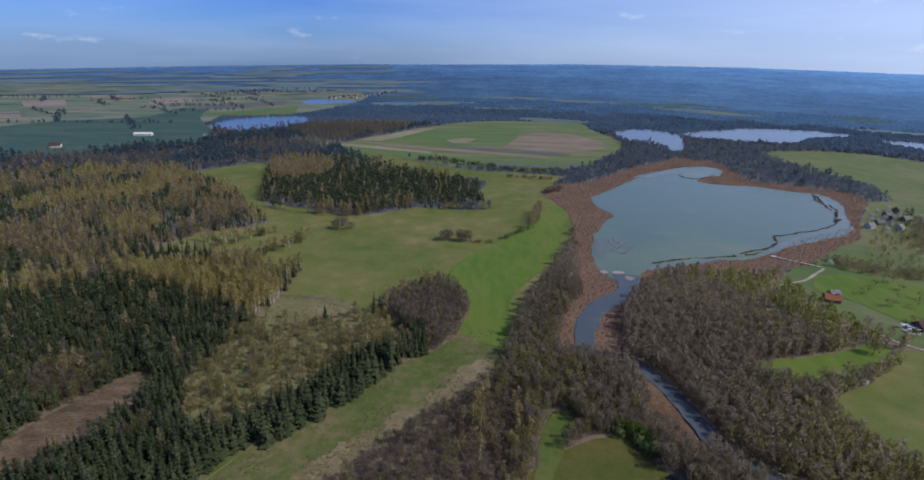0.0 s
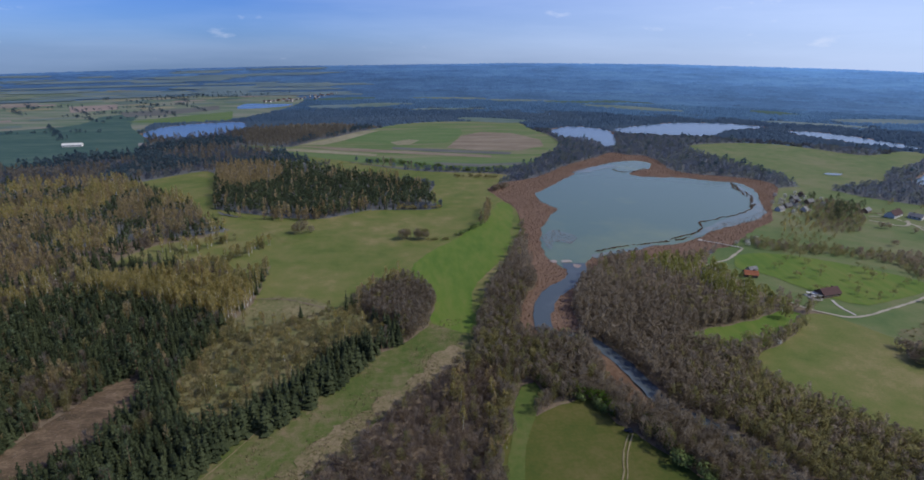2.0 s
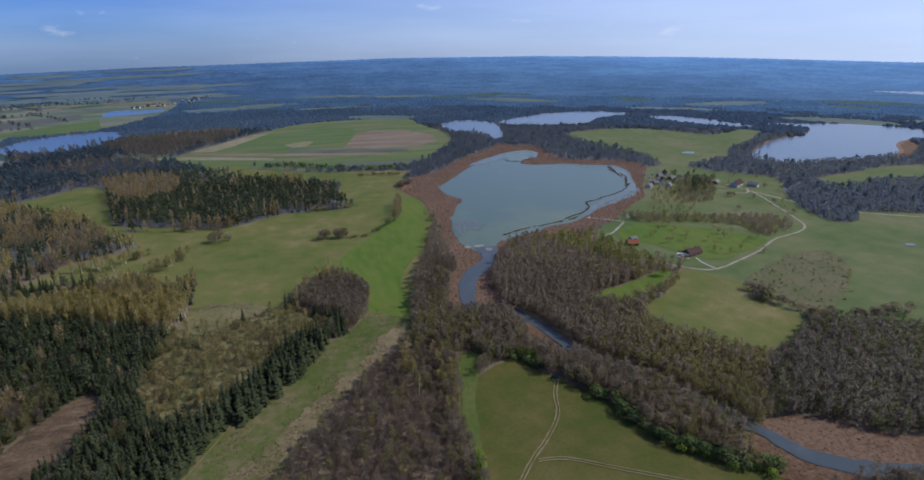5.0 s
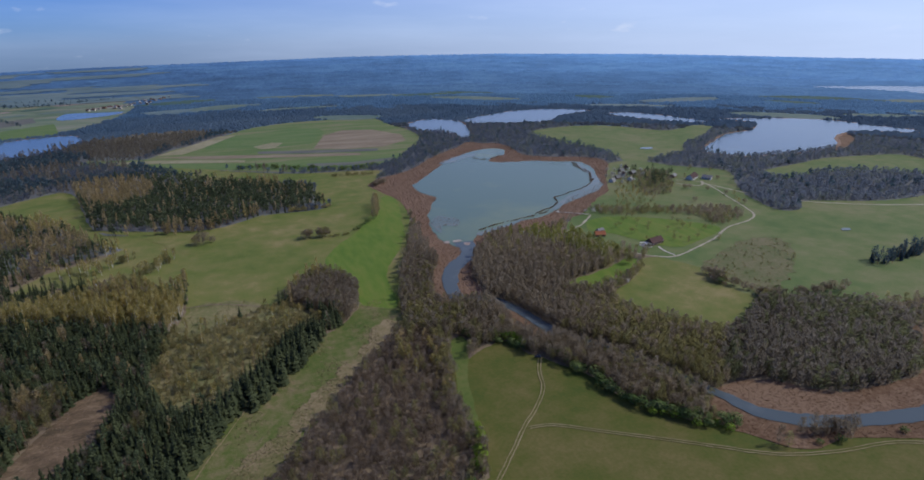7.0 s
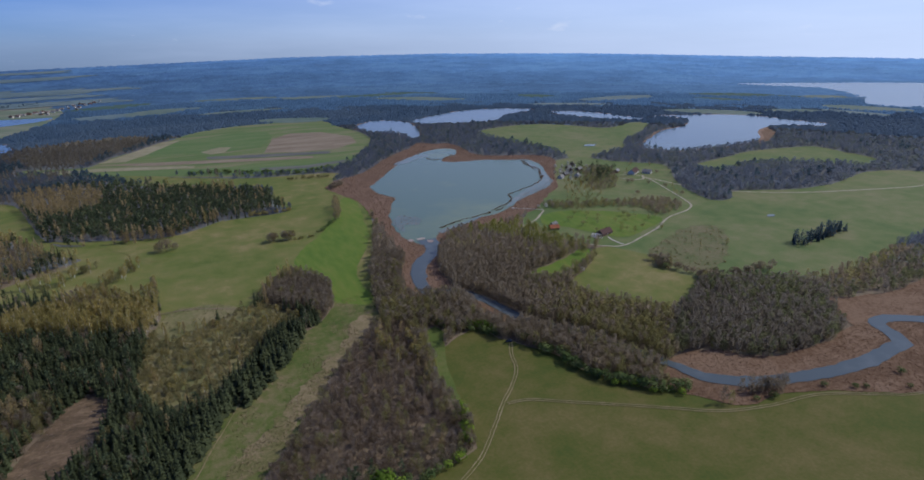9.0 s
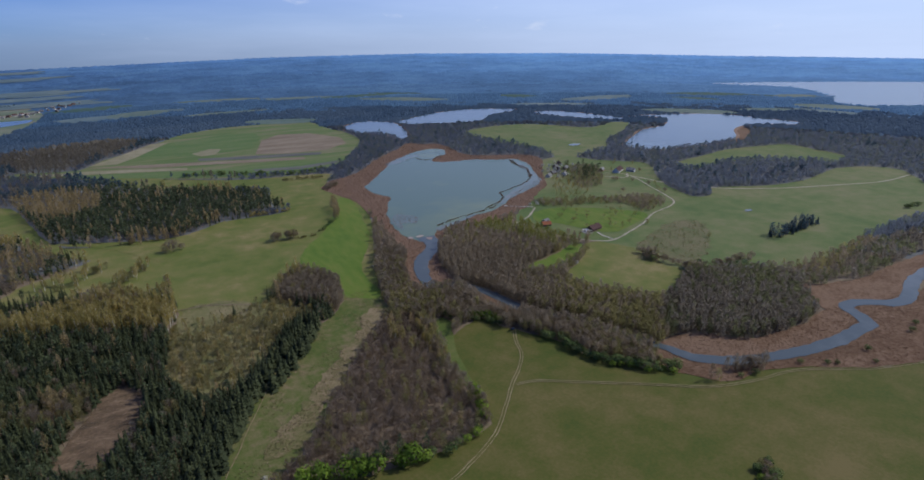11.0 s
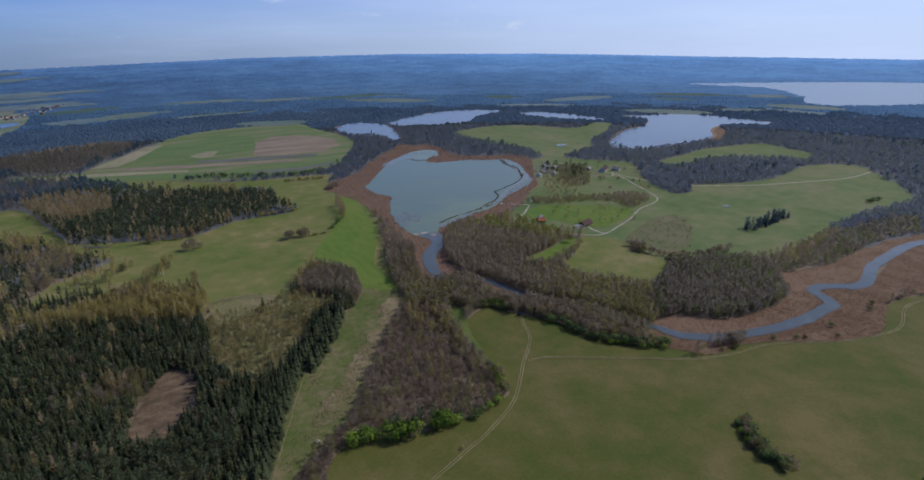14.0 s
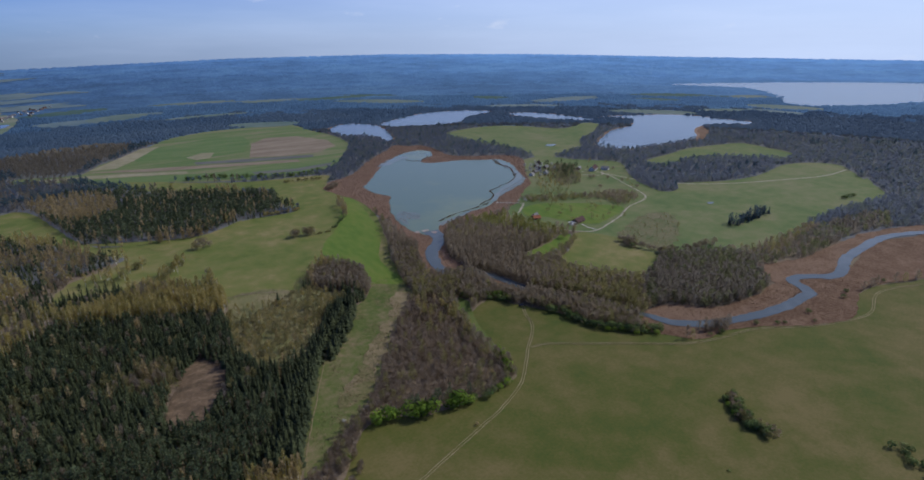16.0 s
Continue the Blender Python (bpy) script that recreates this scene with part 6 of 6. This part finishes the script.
for x, y in [(320, 456), (306, 452), (332, 462), (314, 447), (326, 450), (471, 602), (500, 619), (442, 578), (448, 590), (488, 628), (458, 600), (218, 262), (206, 268)]:
    shrub(x, y, "blossom", rng.uniform(1.0, 1.6), "white blossoming shrub in spring", "blossoming shrubs", 1.1)
for x, y in [(504, 408), (512, 420), (527, 437), (545, 545), (585, 580), (598, 590), (610, 560), (372, 312), (392, 243), (330, 330), (340, 320), (288, 318), (280, 312)]:
    grow("olive", x, y, "budding tree beside the road and houses", 1.0, 0.7, "trees beside the roads")
for x, y in along([(296, 252), (293, 237), (294, 224), (297, 210), (302, 196), (330, 186), (370, 178)], 30, 3.0):
    round_tree(x, y, "twig" if rng.uniform() > 0.3 else "dull_leaf", rng.uniform(0.5, 0.75), rng.uniform(0.45, 0.7), "dark round tree beside the scrubland", "trees beside the scrubland", "alder_tree")
rows = Heap()
p = rng.uniform((298, 200), (440, 304), (420, 2))
p = p[inside(outline["scrub_patch"], p)]
for r in range(4):
    q = p[r::4]
    rows.add(SHRUB[r], np.column_stack([q, np.full(len(q), 0.3)]), rng.uniform(0, 6.28, len(q)), rng.uniform(0.16, 0.5, (len(q), 2)), rng.uniform(0, 1, len(q)))
tagged(new("planted_shrubs", rows.mesh("planted_shrubs", ["bark", "twig_olive"])), "low olive brown shrubs scattered over scrubland", "shrubs", kind="stuff")
for x, y in [(198, 262), (214, 267), (205, 256), (248, 281), (174, 241), (247, 296), (186, 246)]:
    round_tree(x, y, "twig_olive" if x > 190 else "twig", rng.uniform(0.62, 0.85), rng.uniform(0.75, 0.95), "round olive budding tree on the meadow edge", "trees on the meadow edge")
for cx, cy in [(199, 394), (207, 381), (225, 365), (239, 375), (245, 356), (244, 328), (247, 316), (207, 357), (225, 318), (223, 340), (190, 398), (234, 340)]:
    for k in range(2):
        x, y = cx + rng.normal(0, 6.5), cy + rng.normal(0, 6.5)
        grow("birch", x, y, "yellow-green tree in young leaf beside the alders", 1.3, 0.8, "young-leaved trees beside the alders", crown="spring_leaf", name="poplar_tree", lod=1)

for x, y in [(472, 617), (462, 589), (449, 564), (457, 558), (492, 632), (493, 613), (517, 607), (495, 576), (451, 598), (504, 640), (436, 552), (478, 600), (440, 590), (466, 628)]:
    shrub(x + rng.normal(0, 2), y + rng.normal(0, 2), "blossom", rng.uniform(0.9, 1.7), "white blossoming fruit tree among cottages", "blossoming shrubs", 1.5)
for x, y in [(496, 602), (501, 564), (495, 536), (532, 566), (470, 521), (515, 590), (508, 556), (488, 548), (480, 530)]:
    for k in range(3):
        grow("pine", x + rng.normal(0, 4), y + rng.normal(0, 4), "dark pine in the settlement grove", 1.3, 0.85, "pines of the settlement grove")
for x, y in [(495, 491), (500, 488), (458, 434), (579, 515), (521, 444), (507, 402), (516, 471)]:
    shrub(x, y, "twig", rng.uniform(1.2, 1.8), "grey-brown shrub on the settlement pasture", "shrubs on the settlement pasture", 1.2)
for k, q in enumerate([(532, 548, 544, 544), (519, 535, 534, 529), (512, 527, 527, 520), (505, 518, 514, 508)]):
    bed = np.array([(q[0] + (q[2] - q[0]) * u / 4, q[1] + (q[3] - q[1]) * u / 4, 0) for u in range(5)])
    ribbon("garden_bed", bed, 2.2, 0.62 + 0.012 * k, "gravel" if k % 2 else "straw", "narrow pale garden bed beside the farmhouse", category="garden bed", bank=0.2)
ribbon("path_farmyard", spline([(505, 519), (514, 507), (523, 495), (536, 500), (548, 514)], False, 2), 3.0, 0.68, "gravel", "pale gravel farmyard path", category="path", bank=0.3)

# ---------------------------------------------------------------- reeds and rough grass
def tuft(blade_count, h, w):
    a = rng.uniform(0, 6.28, blade_count)
    s = np.stack([np.cos(a) * 0.5, np.sin(a) * 0.5, 0 * a], 1) * rng.uniform(0.2, 1.2, (blade_count, 1))
    e = s * 1.5 + np.stack([rng.normal(0, 0.25, blade_count), rng.normal(0, 0.25, blade_count), h * rng.uniform(0.6, 1.1, blade_count)], 1)
    v, f = blades(s, e, np.full(blade_count, w))
    return v, f, np.zeros(len(f), int)


def strew(name, areas, holes, gap_m, shapes, mat, label, category, keep_off_river=5.0, z0=0.4, patchy=None):
    heap = Heap()
    for line in areas:
        lo, hi = line[:, :2].min(0), line[:, :2].max(0)
        gx, gy = [q.ravel() for q in np.meshgrid(np.arange(lo[0], hi[0], gap_m), np.arange(lo[1], hi[1], gap_m))]
        p = np.stack([gx, gy], 1) + rng.uniform(-0.5, 0.5, (len(gx), 2)) * gap_m
        p = p[inside(line, p)]
        for hole in holes:
            p = p[~inside(hole, p)]
        if patchy is not None and len(p):
            p = p[np.array([noise.noise(Vector((q[0] / 16, q[1] / 16, 2.0))) for q in p]) + rng.normal(0, 0.18, len(p)) > patchy]
        if len(p) and keep_off_river:
            dd = np.full(len(p), 1e9)
            for s in range(0, len(river_line) - 1, 2):
                a = river_line[s]
                dd = np.minimum(dd, np.hypot(p[:, 0] - a[0], p[:, 1] - a[1]) - a[2] / 2)
            p = p[dd > 0.5]
        pick = rng.integers(0, len(shapes), len(p))
        for v in range(len(shapes)):
            s = p[pick == v]
            heap.add(shapes[v], np.column_stack([s, np.full(len(s), z0)]), rng.uniform(0, 6.28, len(s)), np.column_stack([rng.uniform(0.8, 1.5, len(s)), rng.uniform(0.6, 1.3, len(s))]), rng.uniform(0, 1, len(s)))
    return tagged(new(name, heap.mesh(name, [mat])), label, category, kind="stuff")


REED = [tuft(6, 0.9, 0.4) for k in range(4)]
LOW_REED = [tuft(6, 0.2, 0.6) for k in range(4)]
strew("reeds", [outline["lake_reeds"]], [outline["lake"]], 2.4, REED, "reed", "tall reddish-brown dead reeds round the lake", "reeds")
strew("reeds", [outline[n] for n in REEDS if n not in ("lake_reeds", "lake_spit")], [outline["lake"]], 2.0, LOW_REED, "pale_reed", "matted tawny dead reeds on river banks", "reeds")
REED_BARS = [REED_CURVE, [(160, 442), (195, 455), (214, 458), (246, 466), (269, 474)], [(456, 713), (441, 681), (441, 664), (441, 647), (426, 615), (405, 585), (419, 595)], [(319, 822), (325, 801), (346, 800), (376, 828)]]
for bar in REED_BARS:
    curve = spline(bar, False, 3, 3.0)
    d = np.gradient(curve[:, :2], axis=0)
    d /= np.linalg.norm(d, axis=1)[:, None]
    side = np.stack([-d[:, 1], d[:, 0]], 1)
    wide_bar = 0.4 + 0.7 * np.abs(np.sin(np.arange(len(curve)) * 0.55))[:, None]
    edge = np.concatenate([curve[:, :2] + side * wide_bar, (curve[:, :2] - side * wide_bar)[::-1]])
    strew("reeds", [edge], [], 0.9, REED, "pale_reed", "dark reed bar winding through shallow water", "reeds", 0, 0.7, -0.22)
strew("reeds", [spline(SHALLOWS["mouth_shallow"], True, 4, 3.0)], [], 3.0, LOW_REED, "pale_reed", "broken brown reeds in the shallow river mouth", "reeds", 0, 0.75)
strew("grass_tufts", [outline["strip_meadow"]], [], 2.2, [tuft(5, 0.3, 0.4) for k in range(4)], "straw", "rough green and tawny grass tussocks of the wet meadow", "grass", 0, 0.3, 0.08)
strew("grass_tufts", [outline["straw_bank"], outline["straw_hollow"]], [], 1.6, [tuft(5, 0.5, 0.32) for k in range(4)], "straw", "rough tawny dead grass tufts beside bare thicket", "grass", 0, 0.6, -0.12)
strew("grass_tufts", [outline["rough_clearing"]], [], 2.2, [tuft(5, 0.4, 0.36) for k in range(3)], "straw", "tawny tussocks of the fenced rough clearing", "grass", 0, 0.6, -0.1)
BRASH = [tuft(5, 0.5, 0.22) for k in range(3)]
rows = Heap()
line = outline["clearing"]
lo, hi = line[:, :2].min(0), line[:, :2].max(0)
for k in range(-20, 21):
    u = np.arange(-45, 45, 0.7)
    p = (lo + hi) / 2 + np.outer(u, (0.83, -0.56)) + k * 4.2 * np.array((0.56, 0.83)) + rng.normal(0, 0.35, (len(u), 2))
    p = p[inside(line, p) & (rng.uniform(0, 1, len(u)) > 0.25)]
    rows.add(BRASH[k % 3], np.column_stack([p, np.full(len(p), 0.5)]), rng.uniform(0, 6.28, len(p)), rng.uniform(0.6, 1.2, (len(p), 2)), rng.uniform(0, 1, len(p)))
tagged(new("brash_rows", rows.mesh("brash_rows", ["mud"])), "pale rows of cut branches across the clearing", "brash", kind="stuff")
for q in line[::3]:
    x, y = q[:2] * 0.93 + (lo + hi) / 2 * 0.07 + rng.normal(0, 2.0, 2)
    grow("low_bare", x, y, "bare brown sapling at the clearing edge", 0.8, 0.8, "saplings of the clearing edge")
strew("brash", [outline["clearing"]], [], 1.8, BRASH, "straw", "scattered felled branches and stumps in the clearing", "brash", 0, 0.5)
# ---------------------------------------------------------------- buildings
def box(bm, x0, x1, y0, y1, z0, z1):
    vs = [bm.verts.new((x, y, z)) for z in (z0, z1) for x, y in ((x0, y0), (x1, y0), (x1, y1), (x0, y1))]
    for q in ((3, 2, 1, 0), (4, 5, 6, 7), (0, 1, 5, 4), (1, 2, 6, 5), (2, 3, 7, 6), (3, 0, 4, 7)):
        bm.faces.new([vs[i] for i in q])
    return vs


def boxed(name, mat, parent, *dims, label=""):
    bm = bmesh.new()
    for q in dims:
        box(bm, *q)
    return part(name, bm, mat, parent, label)


def house(x, y, turn, length, width, eaves, ridge, wall_mat, roof_mat, label, group="", windows=3, chimney=True, porch=False, detail=True):
    h = new("house")
    h.matrix_world = pose(x, y, 0.15, 0, 0, turn)
    a, b = length / 2, width / 2
    bm = bmesh.new()
    vs = box(bm, -a, a, -b, b, 0, eaves)
    for s in (-1, 1):
        g = [bm.verts.new(q) for q in ((s * a, -b, eaves), (s * a, b, eaves), (s * a, 0, ridge))]
        bm.faces.new(g if s > 0 else g[::-1])
    part("wall", bm, wall_mat, h)
    bm = bmesh.new()
    over, slope = 0.6, (ridge - eaves) / b
    for s in (-1, 1):
        low = eaves - over * slope
        q = [(-a - over, s * (b + over), low), (a + over, s * (b + over), low), (a + over, 0, ridge), (-a - over, 0, ridge)]
        lo = [bm.verts.new((u[0], u[1], u[2] + 0.05)) for u in q]
        up = [bm.verts.new((u[0], u[1], u[2] + 0.3)) for u in q]
        for face in ((up[0], up[1], up[2], up[3]), (lo[3], lo[2], lo[1], lo[0]), (lo[0], lo[1], up[1], up[0]), (lo[1], lo[2], up[2], up[1]), (lo[3], lo[0], up[0], up[3])):
            bm.faces.new(face)
    bmesh.ops.recalc_face_normals(bm, faces=bm.faces[:])
    roof = part("roof", bm, roof_mat, h)
    if chimney:
        boxed("chimney", "roof_red", roof, (a * 0.3, a * 0.3 + 0.8, -0.4, 0.4, ridge - 0.8, ridge + 1.1))
    if detail:
        for s in (-1, 1):
            for k in range(windows):
                u = -a + length * (k + 0.5) / windows
                w = boxed("window", "plaster", h, (u - 0.7, u + 0.7, s * b - 0.06, s * b + 0.06, 0.9, 2.3))
                boxed("pane", "window_glass", w, (u - 0.58, u + 0.58, s * b - 0.08, s * b + 0.08, 1.02, 2.18))
        boxed("door", "timber", h, (a - 0.06, a + 0.06, -0.5, 0.5, 0, 2.05))
    if porch:
        boxed("porch", "grey_wood", h, (-a - 4.5, -a - 0.1, -b, b, 0, 0.35), (-a - 4.4, -a - 4.2, -b, -b + 0.2, 0.35, 2.5), (-a - 4.4, -a - 4.2, b - 0.2, b, 0.35, 2.5), (-a - 4.6, -a, -b, b, 2.5, 2.65))
    return tagged(h, label, "house", group)


house(306, 331, 12, 17, 9, 3.0, 6.6, "timber", "roof_red", "brown timber house with a dark red roof and terrace", windows=5, porch=True)
boxed("terrace", "stone_paving", None, (289, 296, 322, 334, 0.16, 0.5))
tagged(bpy.data.objects["terrace"], "pale stone terrace beside the timber house", "terrace")
for k, (x, y) in enumerate([(290.5, 326), (293.5, 330), (291, 332.5)]):
    t = new("parasol")
    t.location = (x, y, 0.5)
    bm = bmesh.new()
    bmesh.ops.create_cone(bm, segments=8, radius1=1.5, radius2=0.05, depth=0.6, matrix=Matrix.Translation((0, 0, 2.4)))
    part("canopy", bm, "plaster", t)
    boxed("pole", "grey_wood", t, (-0.04, 0.04, -0.04, 0.04, 0, 2.3))
    tagged(t, "white open parasol on the stone terrace", "parasol", "parasols on the terrace")
ribbon("path_drive", spline([(303, 322), (300, 310), (301, 296)], False, 2), 2.0, 0.52, "stone_paving", "paved drive from the house to the road", category="drive")
house(270, 373, -20, 10, 7, 2.6, 5.2, "timber", "roof_orange", "timber cabin with a bright orange roof")
house(278, 384, 15, 8, 5, 2.4, 4.2, "plaster", "roof_grey", "pale small shed with a grey roof", windows=2, chimney=False)
house(548, 533, 28, 24, 10, 3.6, 8.0, "plaster", "roof_red", "white farmhouse with a long dark red roof", windows=6)
house(566, 522, 118, 13, 8, 3.2, 6.0, "plaster", "roof_grey", "white farm building with a grey roof", windows=3)
house(530, 552, 30, 12, 7, 3.0, 5.5, "timber", "roof_grey", "wooden barn with a grey roof", windows=2, chimney=False)
for k, (x, y, t) in enumerate([(482, 613, 20), (469, 590, 75), (449, 579, 10), (458, 562, 40), (505, 631, 60), (430, 566, 25), (490, 596, 15)]):
    house(x, y, t, 9, 7, 2.8, 5.8, "plaster" if k % 2 else "timber", ("roof_grey", "roof_red", "roof_grey")[k % 3], "holiday cottage with a steep roof beside the lake", "cottages beside the lake", 2)
house(-627, 1095, 12, 32, 11, 4.0, 6.5, "plaster", "plaster", "long white farm shed beside dark crop", windows=6, chimney=False)
house(-691, 941, 20, 16, 10, 4.0, 8.5, "plaster", "roof_red", "farmhouse with a red roof at the wood edge", windows=3)
for x, y in [(-480, 1078), (-444, 1060), (-428, 1078), (-410, 1090), (-500, 1090)]:
    house(x, y, rng.uniform(0, 90), 13, 9, 3.2, 6.5, "plaster", "roof_grey", "white house near the far lake", "houses near the far lake", 3)
VILLAGE = [(-446, 2192), (-424, 2138), (-412, 2167), (-399, 2197), (-458, 2162), (-469, 2134), (-375, 2375), (-360, 2412), (-335, 2322), (-321, 2383), (-301, 2496), (-384, 2291), (-480, 2106), (-338, 2257), (-494, 2098), (-350, 2330), (-310, 2440), (-390, 2245), (-430, 2215), (-365, 2300), (-330, 2420), (-285, 2540), (-345, 2470), (-405, 2120)]
for k, (x, y) in enumerate(VILLAGE):
    house(x, y, rng.uniform(0, 180), 11, 8, 3.5, 7.0, ("plaster", "timber", "stone_paving")[k % 3], ("roof_red", "roof_grey", "roof_red", "roof_grey")[k % 4], "village house with pale walls far off", "village houses", detail=False)

# ---------------------------------------------------------------- jetty and car
jetty = new("jetty")
a, b = Vector((304, 440, 0.7)), Vector((276, 465, 0.7))
jetty.matrix_world = Matrix.Translation(a) @ pose(0, 0, 0, 0, 0, math.degrees(math.atan2(b.y - a.y, b.x - a.x)))
plank = bmesh.new()
box(plank, -0.42, 0.42, -0.9, 0.9, 0.5, 0.58)
plank_mesh = bpy.data.meshes.new("plank")
plank.to_mesh(plank_mesh)
plank.free()
plank_mesh.materials.append(M["grey_wood"])
reach = (b - a).length
for k in range(int(reach / 0.9)):
    p = new("plank", plank_mesh)
    p.parent = jetty
    p.location = (0.45 + k * 0.9, 0, 0)
for k in range(4):
    p = new("plank", plank_mesh)
    p.parent = jetty
    p.location = (reach - 1 + k * 0.9, 0, 0.004)
    p.scale = (1, 2.6, 1)
for k in range(9):
    for s in (-0.8, 0.8):
        boxed("post", "timber", jetty, (1 + k * 4.2, 1.16 + k * 4.2, s - 0.08, s + 0.08, -0.6, 1.3))
for s in (-0.8, 0.8):
    boxed("handrail", "timber", jetty, (0.5, reach - 2, s - 0.04, s + 0.04, 1.25, 1.33))
tagged(jetty, "long pale wooden jetty through brown reeds", "jetty")

car = new("car")
car.matrix_world = pose(89.5, 188.0, 0.45, 0, 0, 160)
bm = bmesh.new()
rows = [(-2.2, 0.5, 0.85, 0.78), (-2.1, 0.3, 0.95, 0.86), (-0.9, 0.28, 1.0, 0.9), (0.9, 0.28, 1.0, 0.9), (1.9, 0.3, 0.9, 0.86), (2.2, 0.45, 0.75, 0.72)]
rings = []
for x, z0, z1, w in rows:
    rings.append([bm.verts.new(q) for q in ((x, -w, z0), (x, w, z0), (x, w, z1 - 0.12), (x, w - 0.1, z1), (x, -w + 0.1, z1), (x, -w, z1 - 0.12))])
for r0, r1 in zip(rings, rings[1:]):
    for i in range(6):
        bm.faces.new((r0[i], r0[(i + 1) % 6], r1[(i + 1) % 6], r1[i]))
bm.faces.new(rings[0][::-1])
bm.faces.new(rings[-1])
bmesh.ops.recalc_face_normals(bm, faces=bm.faces[:])
part("body", bm, "car_paint", car)
bm = bmesh.new()
lo = [bm.verts.new(q) for q in ((-1.9, -0.78, 0.97), (1.0, -0.78, 0.97), (1.0, 0.78, 0.97), (-1.9, 0.78, 0.97))]
up = [bm.verts.new(q) for q in ((-1.5, -0.62, 1.5), (0.3, -0.62, 1.5), (0.3, 0.62, 1.5), (-1.5, 0.62, 1.5))]
for i in range(4):
    bm.faces.new((lo[i], lo[(i + 1) % 4], up[(i + 1) % 4], up[i]))
part("window_band", bm, "window_glass", car)
boxed("roof", "car_paint", car, (-1.5, 0.3, -0.62, 0.62, 1.49, 1.56))
for x in (-1.35, 1.35):
    for y in (-0.82, 0.82):
        bm = bmesh.new()
        bmesh.ops.create_cone(bm, cap_ends=True, segments=14, radius1=0.33, radius2=0.33, depth=0.22, matrix=pose(x, y, 0.33, 90))
        wheel = part("tyre", bm, "rubber", car)
        bm = bmesh.new()
        bmesh.ops.create_cone(bm, cap_ends=True, segments=10, radius1=0.2, radius2=0.2, depth=0.25, matrix=pose(x, y, 0.33, 90))
        part("rim", bm, "alloy", wheel)
for y in (-0.6, 0.6):
    boxed("headlight", "plaster", car, (2.1, 2.22, y - 0.14, y + 0.14, 0.6, 0.72))
    boxed("tail_light", "roof_orange", car, (-2.23, -2.12, y - 0.14, y + 0.14, 0.7, 0.82))
tagged(car, "dark blue car parked on grass beside shrubs", "car")
